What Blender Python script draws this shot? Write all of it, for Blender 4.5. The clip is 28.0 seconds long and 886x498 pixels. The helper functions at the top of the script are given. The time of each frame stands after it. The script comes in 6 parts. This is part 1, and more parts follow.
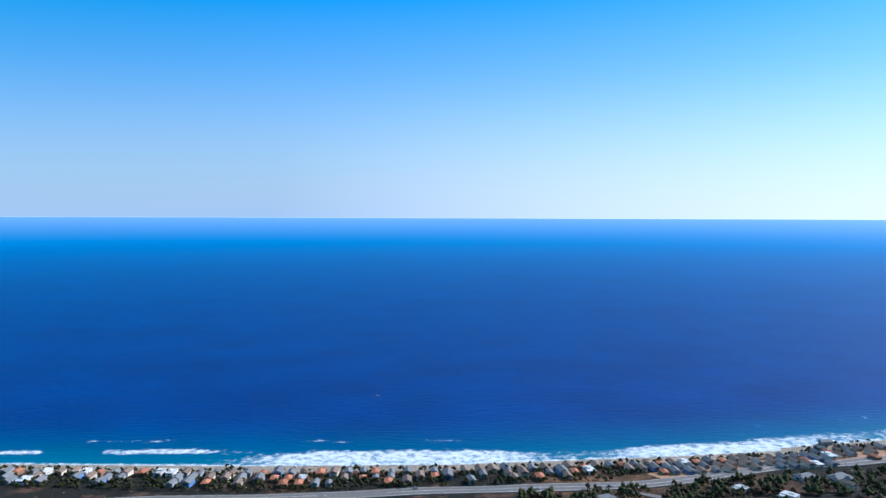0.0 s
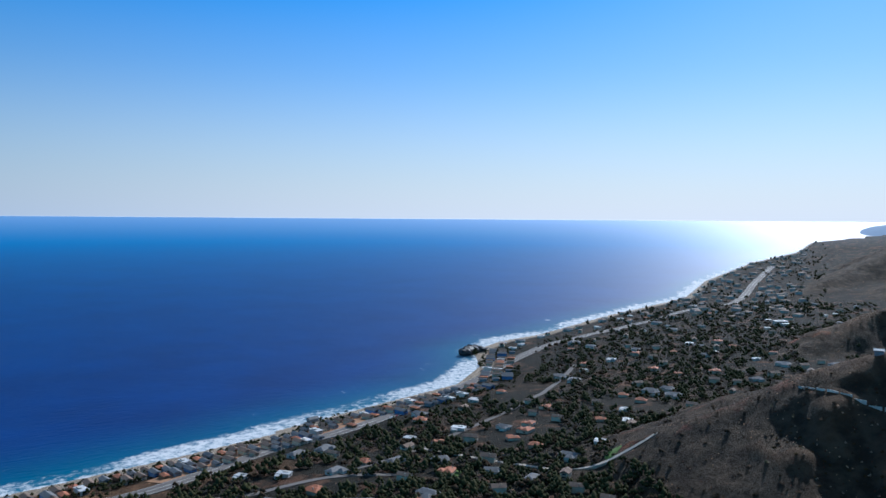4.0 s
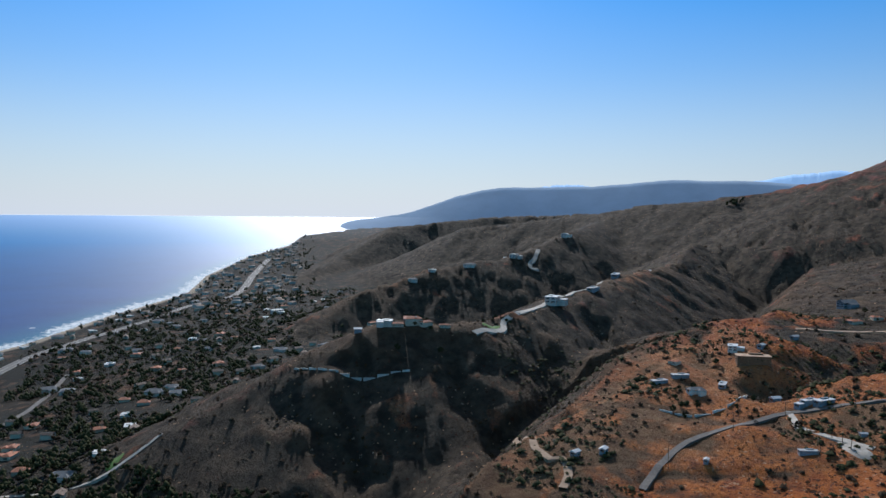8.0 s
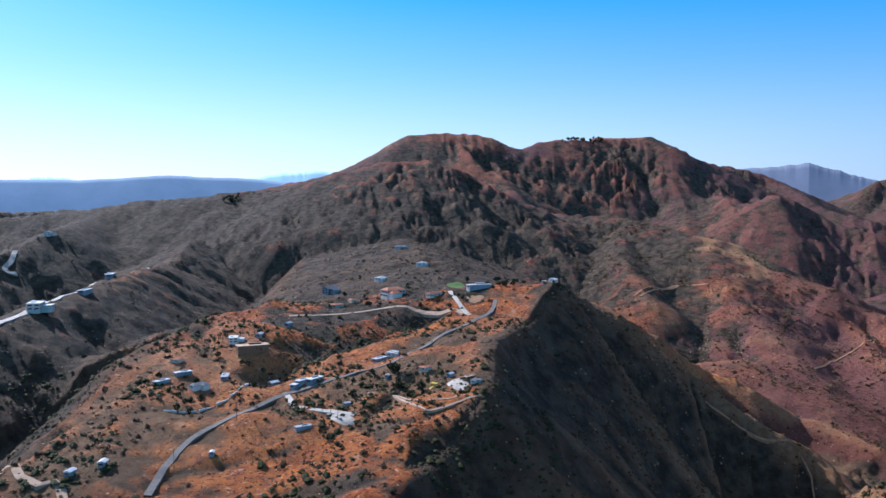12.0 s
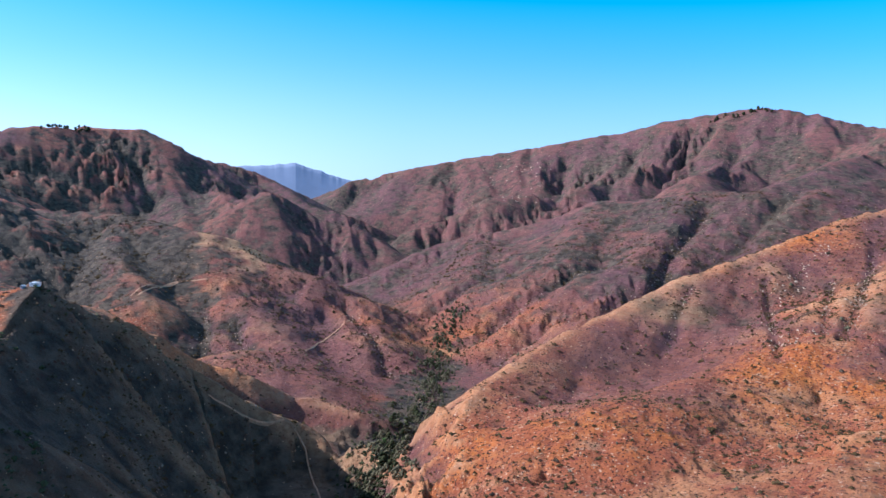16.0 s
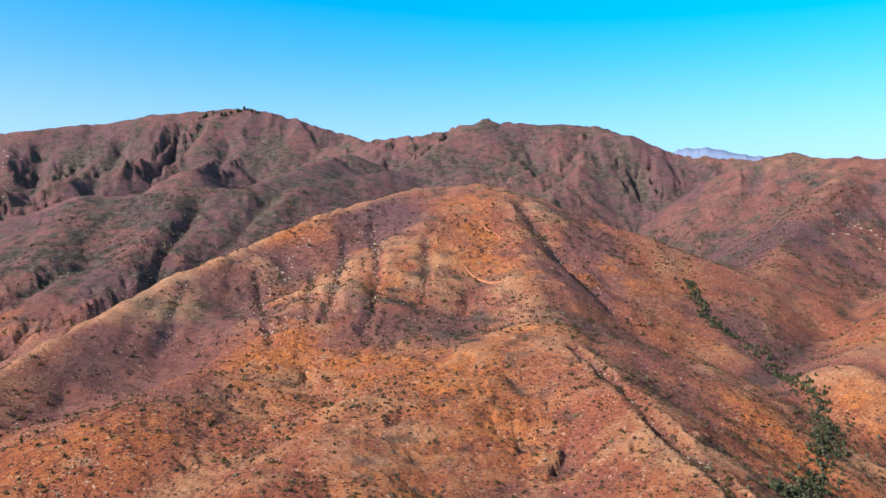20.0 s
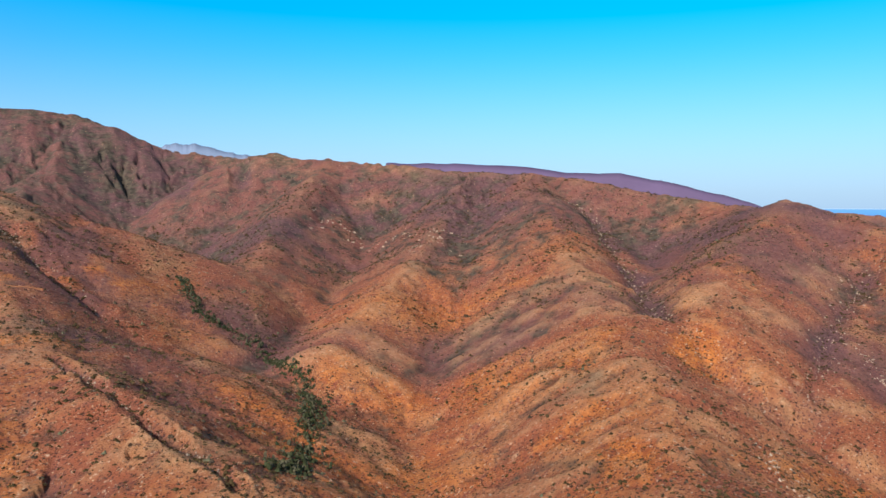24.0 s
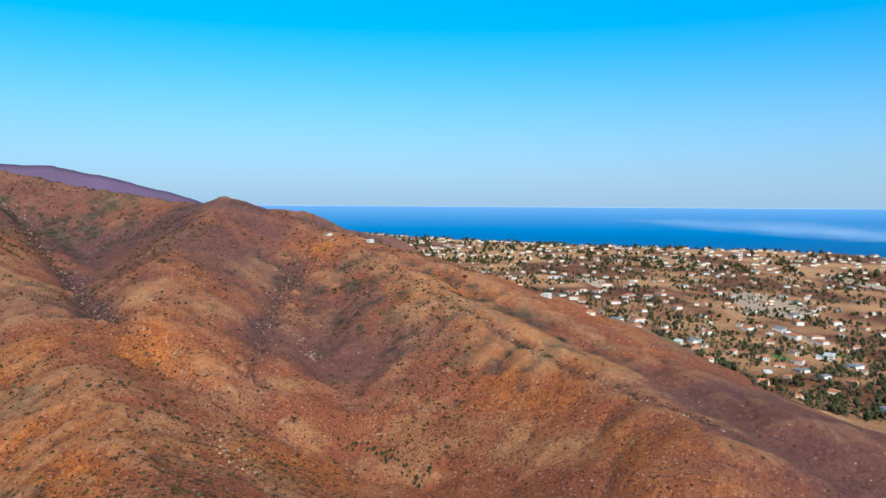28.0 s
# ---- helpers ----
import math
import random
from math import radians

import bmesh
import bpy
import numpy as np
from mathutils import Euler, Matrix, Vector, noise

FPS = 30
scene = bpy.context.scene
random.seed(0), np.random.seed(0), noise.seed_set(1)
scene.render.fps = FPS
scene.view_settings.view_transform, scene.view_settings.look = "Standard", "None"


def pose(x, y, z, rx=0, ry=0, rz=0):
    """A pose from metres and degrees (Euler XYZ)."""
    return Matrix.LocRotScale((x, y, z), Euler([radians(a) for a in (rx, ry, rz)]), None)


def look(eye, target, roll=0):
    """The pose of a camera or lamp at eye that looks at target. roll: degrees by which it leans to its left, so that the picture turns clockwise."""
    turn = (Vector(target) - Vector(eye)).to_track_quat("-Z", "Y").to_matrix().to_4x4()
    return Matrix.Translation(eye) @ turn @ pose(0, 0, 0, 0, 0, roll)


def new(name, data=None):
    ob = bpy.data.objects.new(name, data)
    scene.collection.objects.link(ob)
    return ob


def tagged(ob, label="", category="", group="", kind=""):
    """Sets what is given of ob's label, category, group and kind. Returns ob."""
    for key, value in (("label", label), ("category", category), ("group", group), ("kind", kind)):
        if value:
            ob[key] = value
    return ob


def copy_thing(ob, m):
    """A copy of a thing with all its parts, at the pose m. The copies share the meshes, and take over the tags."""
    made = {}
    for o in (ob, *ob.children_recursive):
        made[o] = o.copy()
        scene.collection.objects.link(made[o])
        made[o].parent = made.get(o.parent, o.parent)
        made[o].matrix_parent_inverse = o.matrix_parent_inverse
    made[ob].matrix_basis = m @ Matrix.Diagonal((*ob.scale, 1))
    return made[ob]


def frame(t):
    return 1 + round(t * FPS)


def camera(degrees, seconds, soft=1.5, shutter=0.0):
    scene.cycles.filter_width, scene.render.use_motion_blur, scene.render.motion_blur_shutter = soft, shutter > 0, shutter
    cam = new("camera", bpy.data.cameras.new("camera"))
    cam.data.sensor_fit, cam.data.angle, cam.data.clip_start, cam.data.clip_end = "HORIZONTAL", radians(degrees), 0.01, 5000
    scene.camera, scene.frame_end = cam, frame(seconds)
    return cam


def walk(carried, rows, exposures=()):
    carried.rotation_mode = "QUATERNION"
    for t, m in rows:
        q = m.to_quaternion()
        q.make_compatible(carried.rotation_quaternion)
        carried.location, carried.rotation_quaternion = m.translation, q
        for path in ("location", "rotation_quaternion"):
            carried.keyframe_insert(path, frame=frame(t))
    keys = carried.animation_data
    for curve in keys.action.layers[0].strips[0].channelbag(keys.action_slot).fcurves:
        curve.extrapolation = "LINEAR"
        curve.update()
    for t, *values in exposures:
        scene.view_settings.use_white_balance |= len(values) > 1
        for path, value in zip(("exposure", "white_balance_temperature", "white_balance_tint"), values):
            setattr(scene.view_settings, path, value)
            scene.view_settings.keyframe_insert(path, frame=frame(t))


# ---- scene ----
cam = camera(60.88, 28.0)
EYE = 240.0  # height of the camera over the sea, in metres
TURN = """0 180.00 -2.36 0.20, 0.5 184.63 -2.32 0.30, 1 189.32 -2.33 0.33, 1.5 194.00 -2.27 0.26, 2 198.68 -2.25 0.20,
2.5 203.25 -2.27 0.29, 3 207.86 -2.27 0.31, 3.5 212.44 -2.28 0.39, 4.5 221.61 -2.30 0.39, 5.5 230.79 -2.31 0.40,
6 235.36 -2.34 0.43, 6.5 239.91 -2.35 0.41, 7 244.53 -2.36 0.39, 7.5 249.10 -2.36 0.42, 8 253.69 -2.38 0.42,
8.5 258.30 -2.38 0.39, 9 262.90 -2.39 0.39, 9.5 267.50 -2.41 0.38, 10 272.07 -2.42 0.36, 10.5 276.68 -2.45 0.30,
11 281.30 -2.47 0.25, 11.5 285.93 -2.49 0.17, 12 290.49 -2.50 0.15, 12.5 295.08 -2.52 0.15, 13.5 304.30 -2.60 0.18,
14.5 313.51 -2.67 0.18, 15 318.11 -2.70 0.14, 15.5 322.75 -2.72 0.09, 16 327.33 -2.75 0.09, 16.5 331.98 -2.79 0.08,
17 336.66 -2.84 0.11, 17.5 341.35 -2.87 0.08, 18 346.00 -2.91 0.10, 18.5 350.58 -2.94 0.11, 19 355.22 -2.96 0.12,
19.5 359.86 -2.97 0.12, 20 364.53 -3.00 0.13, 20.5 369.20 -3.03 0.14, 21 373.86 -3.06 0.15, 21.5 378.52 -3.09 0.15,
22.5 387.83 -3.13 0.18, 23.5 397.15 -3.17 0.21, 24 401.83 -3.17 0.24, 24.5 406.55 -3.18 0.26, 25 412.02 -3.19 0.32,
25.5 418.78 -3.21 0.34, 26 425.42 -3.22 0.36, 26.5 431.14 -3.22 0.40, 27 434.88 -3.22 0.34, 27.5 438.61 -3.23 0.32,
28 442.35 -3.24 0.36"""
rows = []
for line in TURN.split(","):
    t, heading, tilt, lean = [float(v) for v in line.split()]
    rows.append((t, pose(0, 0, EYE, 90 + tilt, 0, -heading) @ pose(0, 0, 0, 0, 0, lean)))
walk(cam, rows, [(0, 0.3, 5100, 10), (3.5, -0.2, 5200, 10), (8, -0.35, 5600, 10), (12.5, 0.5, 5150, 16), (16, 0.82, 4950, 14), (20, 0.76, 5400, 11), (24, 0.42, 5650, 7), (28, 0.22, 5450, 2)])

# ---- sky, sun ----
SUN_BEARING, SUN_HEIGHT = 246.0, 32.0
world = bpy.data.worlds.new("world")
scene.world = world
world.use_nodes = True
wn = world.node_tree.nodes
sky = wn.new("ShaderNodeTexSky")
sky.sky_type, sky.sun_disc = "NISHITA", False
sky.sun_elevation, sky.sun_rotation = radians(SUN_HEIGHT), radians(SUN_BEARING)
sky.altitude, sky.air_density, sky.dust_density, sky.ozone_density = 200, 1.0, 0.15, 3.0
sat = wn.new("ShaderNodeHueSaturation")
coord = wn.new("ShaderNodeTexCoord")
split = wn.new("ShaderNodeSeparateXYZ")
world.node_tree.links.new(coord.outputs["Generated"], split.inputs[0])
sunward = wn.new("ShaderNodeVectorMath")  # 1 below the sun, -1 on the far side of the sky
sunward.operation = "DOT_PRODUCT"
sunward.inputs[1].default_value = (math.sin(radians(SUN_BEARING)), math.cos(radians(SUN_BEARING)), 0)
world.node_tree.links.new(coord.outputs["Generated"], sunward.inputs[0])


def ramp(source, a, b, low, high):
    n = wn.new("ShaderNodeMapRange")
    for k, v in ((0, source), (1, a), (2, b), (3, low), (4, high)):
        if isinstance(v, bpy.types.NodeSocket):
            world.node_tree.links.new(v, n.inputs[k])
        else:
            n.inputs[k].default_value = v
    return n.outputs[0]


# the haze near the horizon is paler than the sky above it, and palest below the sun
side_of = sunward.outputs["Value"]
for socket, away, under, top_away, top_under in (("Hue", 0.5, 0.5, 0.472, 0.5), ("Saturation", 1.0, 0.80, 1.6, 1.5), ("Value", 0.70, 0.68, 1.24, 1.22)):
    v = ramp(split.outputs[2], 0.0, 0.32, ramp(side_of, -0.9, 0.6, away, under), ramp(side_of, -0.55, 0.6, top_away, top_under))
    if socket == "Saturation":  # paler again overhead
        pale = wn.new("ShaderNodeMath")
        pale.operation = "MULTIPLY"
        world.node_tree.links.new(v, pale.inputs[0])
        world.node_tree.links.new(ramp(split.outputs[2], 0.30, 0.6, 1.0, 0.5), pale.inputs[1])
        v = pale.outputs[0]
    world.node_tree.links.new(v, sat.inputs[socket])
air = wn.new("ShaderNodeMix")
air.data_type, air.blend_type = "RGBA", "MULTIPLY"
air.inputs[7].default_value = (0.72, 0.88, 1.12, 1)
world.node_tree.links.new(ramp(split.outputs[2], 0.0, 0.3, ramp(side_of, -0.6, 0.4, 1.0, 0.0), 0.0), air.inputs[0])
world.node_tree.links.new(sky.outputs[0], air.inputs[6])
world.node_tree.links.new(air.outputs[2], sat.inputs["Color"])
haze = wn.new("ShaderNodeMix")  # sea air lying along the horizon
haze.data_type = "RGBA"
tone = wn.new("ShaderNodeMix")
tone.data_type = "RGBA"
tone.inputs[6].default_value, tone.inputs[7].default_value = (3.2, 4.2, 5.3, 1), (8.2, 8.3, 8.3, 1)
world.node_tree.links.new(ramp(side_of, 0.2, 0.98, 0.0, 1.0), tone.inputs[0])
low = wn.new("ShaderNodeMath")
low.operation = "POWER"
low.inputs[1].default_value = 1.8
world.node_tree.links.new(ramp(split.outputs[2], 0.0, 0.2, 0.95, 0.0), low.inputs[0])
world.node_tree.links.new(low.outputs[0], haze.inputs[0])
world.node_tree.links.new(sat.outputs[0], haze.inputs[6])
world.node_tree.links.new(tone.outputs[2], haze.inputs[7])
world.node_tree.links.new(haze.outputs[2], wn["Background"].inputs["Color"])
wn["Background"].inputs["Strength"].default_value = 0.112

sun = new("sun", bpy.data.lights.new("sun", "SUN"))
sun.data.energy, sun.data.angle, sun.data.color = 5.0, radians(0.5), (1.0, 0.93, 0.82)
b, e = radians(SUN_BEARING), radians(SUN_HEIGHT)
sun.matrix_world = look((0, 0, 0), (-math.sin(b) * math.cos(e), -math.cos(b) * math.cos(e), -math.sin(e)))
sun.location = (0, 0, 900)

# ---- materials ----


def material(name, rough=0.8, spec=0.3, metal=0.0):
    m = bpy.data.materials.new(name)
    m.use_nodes = True
    p = m.node_tree.nodes["Principled BSDF"]
    p.inputs["Roughness"].default_value, p.inputs["Metallic"].default_value = rough, metal
    p.inputs["Specular IOR Level"].default_value = spec
    return m, m.node_tree, p


def node(tree, kind, **values):
    n = tree.nodes.new(kind)
    for key, value in values.items():
        n.inputs[key.replace("_", " ")].default_value = value
    return n


def blend(tree, a, b, fac, mode="MIX"):
    """A mix of two colours; each of a, b and fac is a socket or a value."""
    n = tree.nodes.new("ShaderNodeMix")
    n.data_type, n.blend_type = "RGBA", mode
    for socket, value in ((n.inputs[0], fac), (n.inputs[6], a), (n.inputs[7], b)):
        if isinstance(value, bpy.types.NodeSocket):
            tree.links.new(value, socket)
        else:
            socket.default_value = value if socket is n.inputs[0] else (*value, 1)
    return n.outputs[2]


def grain(tree, scale, low, high, detail=5.0, rough=0.6, stretch=None):
    """Noise at a size in metres, spread from 0 to 1 between low and high."""
    place = tree.nodes.new("ShaderNodeNewGeometry").outputs["Position"]
    if stretch:
        mp = tree.nodes.new("ShaderNodeMapping")
        mp.inputs["Scale"].default_value = stretch
        tree.links.new(place, mp.inputs["Vector"])
        place = mp.outputs[0]
    n = node(tree, "ShaderNodeTexNoise", Scale=1 / scale, Detail=detail, Roughness=rough)
    tree.links.new(place, n.inputs["Vector"])
    r = tree.nodes.new("ShaderNodeMapRange")
    r.inputs[1].default_value, r.inputs[2].default_value = low, high
    tree.links.new(n.outputs["Fac"], r.inputs[0])
    return r.outputs[0]


def bump(tree, p, height, strength, distance):
    n = tree.nodes.new("ShaderNodeBump")
    n.inputs["Strength"].default_value, n.inputs["Distance"].default_value = strength, distance
    tree.links.new(height, n.inputs["Height"])
    tree.links.new(n.outputs[0], p.inputs["Normal"])
    return n


def simple(name, colour, rough=0.8, size=1.5, vary=0.3, spec=0.3, metal=0.0):
    """A plain painted, mineral or leafy surface with grain, stains and a shade of its own for each object."""
    m, tree, p = material(name, rough, spec, metal)
    dark, light = [c * (1 - vary) for c in colour], [min(1, c * (1 + vary)) for c in colour]
    c = blend(tree, dark, light, grain(tree, size, 0.35, 0.65))
    c = blend(tree, c, [x * 0.75 for x in colour], grain(tree, size * 6, 0.5, 0.75))
    info = tree.nodes.new("ShaderNodeObjectInfo")
    r = tree.nodes.new("ShaderNodeMapRange")
    r.inputs[3].default_value, r.inputs[4].default_value = 0.8, 1.15
    tree.links.new(info.outputs["Random"], r.inputs[0])
    v = tree.nodes.new("ShaderNodeHueSaturation")
    tree.links.new(r.outputs[0], v.inputs["Value"])
    tree.links.new(c, v.inputs["Color"])
    tree.links.new(v.outputs[0], p.inputs["Base Color"])
    bump(tree, p, grain(tree, size * 0.5, 0.3, 0.7), 0.4, 0.1)
    return m


def attribute(tree, name):
    a = tree.nodes.new("ShaderNodeAttribute")
    a.attribute_name = name
    s = tree.nodes.new("ShaderNodeSeparateColor")
    tree.links.new(a.outputs["Color"], s.inputs[0])
    return s.outputs


def hill_material():
    m, tree, p = material("hillside", 0.92, 0.1)
    bare, scrub, sand = attribute(tree, "cover")[:3]
    iron, ash, town = attribute(tree, "soil")[:3]
    red, tan = (0.35, 0.102, 0.042), (0.50, 0.215, 0.085)
    c = blend(tree, red, tan, grain(tree, 70, 0.48, 0.66, 8, 0.62))
    c = blend(tree, c, blend(tree, (0.34, 0.085, 0.022), (0.66, 0.20, 0.034), grain(tree, 9, 0.38, 0.62, 7, 0.7)), iron)
    c = blend(tree, c, (0.22, 0.055, 0.036), grain(tree, 12, 0.54, 0.70, 7, 0.68))
    c = blend(tree, c, (0.55, 0.29, 0.15), grain(tree, 20, 0.60, 0.72, 8, 0.7))
    c = blend(tree, c, (0.085, 0.032, 0.022), grain(tree, 2.4, 0.54, 0.62, 3, 0.7))
    c = blend(tree, c, (0.60, 0.35, 0.2), grain(tree, 3.1, 0.60, 0.68, 3, 0.7))
    # burnt ash, and on far hills also haze painted as the same mauve
    c = blend(tree, c, blend(tree, (0.098, 0.046, 0.045), (0.18, 0.083, 0.075), grain(tree, 7, 0.4, 0.65, 7, 0.7)), ash)
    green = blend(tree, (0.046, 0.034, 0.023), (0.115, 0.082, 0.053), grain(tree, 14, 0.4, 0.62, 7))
    patch = tree.nodes.new("ShaderNodeMath")
    patch.operation = "MULTIPLY_ADD"
    tree.links.new(grain(tree, 30, 0.25, 0.75, 8), patch.inputs[0])
    patch.inputs[1].default_value = 0.9
    tree.links.new(scrub, patch.inputs[2])
    cut = tree.nodes.new("ShaderNodeMapRange")
    cut.inputs[1].default_value, cut.inputs[2].default_value = 0.62, 1.0
    tree.links.new(patch.outputs[0], cut.inputs[0])
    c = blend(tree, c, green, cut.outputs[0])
    lots = blend(tree, (0.03, 0.027, 0.019), (0.16, 0.085, 0.05), grain(tree, 30, 0.54, 0.68, 5))
    c = blend(tree, c, lots, town)
    c = blend(tree, c, blend(tree, (0.48, 0.21, 0.09), (0.74, 0.40, 0.18), grain(tree, 6, 0.38, 0.62, 6, 0.7)), bare)
    # brush and stones too small to stand out singly
    for cell, reach, share, tone in ((5.5, 0.30, 0.26, (0.07, 0.032, 0.017)), (2.6, 0.30, 0.20, (0.10, 0.040, 0.022)), (3.4, 0.24, 0.20, (0.58, 0.33, 0.17))):
        spots = node(tree, "ShaderNodeTexVoronoi", Scale=1 / cell)
        tree.links.new(tree.nodes.new("ShaderNodeNewGeometry").outputs["Position"], spots.inputs["Vector"])
        pick = tree.nodes.new("ShaderNodeSeparateColor")
        tree.links.new(spots.outputs["Color"], pick.inputs[0])
        size = tree.nodes.new("ShaderNodeMapRange")
        size.inputs[1].default_value, size.inputs[2].default_value, size.inputs[3].default_value, size.inputs[4].default_value = 0.0, share, reach, 0.0
        tree.links.new(pick.outputs[0], size.inputs[0])
        inside = tree.nodes.new("ShaderNodeMath")
        inside.operation = "LESS_THAN"
        tree.links.new(spots.outputs["Distance"], inside.inputs[0])
        tree.links.new(size.outputs[0], inside.inputs[1])
        dry_ground = tree.nodes.new("ShaderNodeMath")
        dry_ground.operation = "SUBTRACT"
        dry_ground.use_clamp = True
        tree.links.new(inside.outputs[0], dry_ground.inputs[0])
        tree.links.new(sand, dry_ground.inputs[1])
        c = blend(tree, c, tone, dry_ground.outputs[0])
    c = blend(tree, c, (0.42, 0.33, 0.235), sand)
    tree.links.new(c, p.inputs["Base Color"])
    lumps = bump(tree, p, grain(tree, 14, 0.2, 0.8, 10, 0.70), 0.9, 2.6)
    stones = bump(tree, p, grain(tree, 4.0, 0.25, 0.75, 7, 0.75), 1.0, 1.5)
    tree.links.new(lumps.outputs[0], stones.inputs["Normal"])
    return m


def sea_material():
    m, tree, p = material("sea_water", 0.22, 0.12)
    surf, shallow, hazy_far_sea = attribute(tree, "surf")[:3]
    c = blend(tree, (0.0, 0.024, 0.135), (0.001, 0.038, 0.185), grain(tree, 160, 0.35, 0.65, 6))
    # haze over the far water painted in as a brighter blue
    c = blend(tree, c, (0.003, 0.18, 0.43), hazy_far_sea)
    c = blend(tree, c, (0.004, 0.14, 0.21), shallow)
    churn = tree.nodes.new("ShaderNodeMath")
    churn.operation = "MULTIPLY_ADD"
    tree.links.new(grain(tree, 9, 0.3, 0.7, 9, 0.75), churn.inputs[0])
    churn.inputs[1].default_value = 1.0
    tree.links.new(surf, churn.inputs[2])
    cut = tree.nodes.new("ShaderNodeMapRange")
    cut.inputs[1].default_value, cut.inputs[2].default_value = 0.95, 1.4
    tree.links.new(churn.outputs[0], cut.inputs[0])
    c = blend(tree, c, (0.74, 0.74, 0.72), cut.outputs[0])
    tree.links.new(c, p.inputs["Base Color"])
    r = tree.nodes.new("ShaderNodeMapRange")
    r.inputs[3].default_value, r.inputs[4].default_value = 0.50, 0.8
    tree.links.new(cut.outputs[0], r.inputs[0])
    tree.links.new(r.outputs[0], p.inputs["Roughness"])
    swell = bump(tree, p, grain(tree, 10, 0.2, 0.8, 6, 0.6, (0.45, 1.6, 1)), 0.5, 1.4)
    calm = tree.nodes.new("ShaderNodeMapRange")  # far swell is too fine to be told apart
    calm.inputs[3].default_value, calm.inputs[4].default_value = 0.5, 0.02
    calm.inputs[2].default_value = 0.35
    tree.links.new(hazy_far_sea, calm.inputs[0])
    tree.links.new(calm.outputs[0], swell.inputs["Strength"])
    level = tree.nodes.new("ShaderNodeCombineXYZ")
    level.inputs[2].default_value = 1.0
    tree.links.new(level.outputs[0], swell.inputs["Normal"])
    return m


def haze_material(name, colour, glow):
    """Far land with the haze of sea air painted into its colour and glow."""
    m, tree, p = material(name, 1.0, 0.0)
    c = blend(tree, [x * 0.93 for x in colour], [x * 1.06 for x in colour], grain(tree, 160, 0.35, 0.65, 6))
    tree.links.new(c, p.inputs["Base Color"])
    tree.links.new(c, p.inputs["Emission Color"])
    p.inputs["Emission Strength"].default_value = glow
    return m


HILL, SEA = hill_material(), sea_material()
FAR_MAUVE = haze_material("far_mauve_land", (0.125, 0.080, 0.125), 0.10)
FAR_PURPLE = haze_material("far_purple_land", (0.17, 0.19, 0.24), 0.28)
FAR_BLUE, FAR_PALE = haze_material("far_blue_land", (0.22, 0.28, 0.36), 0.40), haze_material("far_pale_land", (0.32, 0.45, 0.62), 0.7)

# ---- lie of the land ----
NEAR, EDGE = 1500.0, 4900.0  # past NEAR the plain and the sea rise gently, so that they end at the horizon within 4.9 km


def bowl(r):
    return EYE * np.clip((r - NEAR) / (EDGE - NEAR), 0, 1) ** 1.5


def spread_out(r):
    """The distance on a level plain that is seen under the same angle as r on the drawn-in one."""
    return r / np.maximum(1 - bowl(r) / EYE, 1e-4)


def drawn_in(d):
    r = np.linspace(1, EDGE - 0.5, 20000)
    return np.interp(d, spread_out(r), r)


def hash2(i, j, seed):
    h = (i * 374761393 + j * 668265263 + seed * 974634287) & 0xFFFFFFFF
    h = ((h ^ (h >> 13)) * 1274126177) & 0xFFFFFFFF
    return ((h ^ (h >> 16)) & 0xFFFF) / 65535.0


def value_noise(x, y, seed=0):
    i, j = np.floor(x).astype(np.int64), np.floor(y).astype(np.int64)
    u, v = x - i, y - j
    u, v = u * u * (3 - 2 * u), v * v * (3 - 2 * v)
    a = hash2(i, j, seed) * (1 - u) + hash2(i + 1, j, seed) * u
    return a * (1 - v) + (hash2(i, j + 1, seed) * (1 - u) + hash2(i + 1, j + 1, seed) * u) * v


def fbm(x, y, octaves, seed=0):
    total, size, weight = 0.0, 1.0, 0.5
    for k in range(octaves):
        total = total + weight * value_noise(x * size, y * size, seed + k)
        size, weight = size * 2.03, weight * 0.5
    return total / (1 - 0.5 ** octaves)


def plan(text):
    return np.array([[float(v) for v in p.split()] for p in text.split(",")])


def polar(bearing, dist):
    return dist * np.sin(np.radians(bearing)), dist * np.cos(np.radians(bearing))


RIDGES, NAMED = [], {}


def ridge(name, left, right, crest, text):
    """A crest line as bearing, distance and height; the fall to its left and right, and how round it is."""
    p = plan(text)
    x, y = polar(p[:, 0], p[:, 1])
    RIDGES.append((left, right, crest, np.stack([x, y, p[:, 2]], 1), len(RIDGES)))
    NAMED[name] = RIDGES[-1][3]


ridge("midhill", 0.45, 0.57, 30, "237.6 1800 8, 240.8 2040 32, 245.8 2520 106, 250.1 2862 202, 254.4 2964 229, 258.6 3061 247, 262.9 3061 255, 266.2 2964 260")
ridge("spur", 0.50, 0.57, 24, "236.8 1080 0, 240.4 1224 27, 244.2 1320 67, 248.0 1416 104, 252.7 1500 135, 258.7 1584 157, 263.3 1800 206, 266.2 2160 244, 272.9 2400 280")
ridge("mansion", 0.50, 0.585, 14, "226.7 624 27, 231.0 648 36, 235.6 654 70, 238.8 660 90, 241.7 660 105, 245.0 666 125, 248.4 672 142, 254.4 684 141, 258.3 720 146, 261.9 816 150, 265.4 936 157, 267.5 1080 162, 270.6 1380 159, 272.2 1680 190")
ridge("spur2", 0.57, 0.57, 22, "250.1 672 142, 252.7 624 96, 251.0 600 51, 247.6 576 23")
ridge("spur3", 0.57, 0.57, 22, "258.7 732 141, 261.3 720 114, 263.0 708 85")
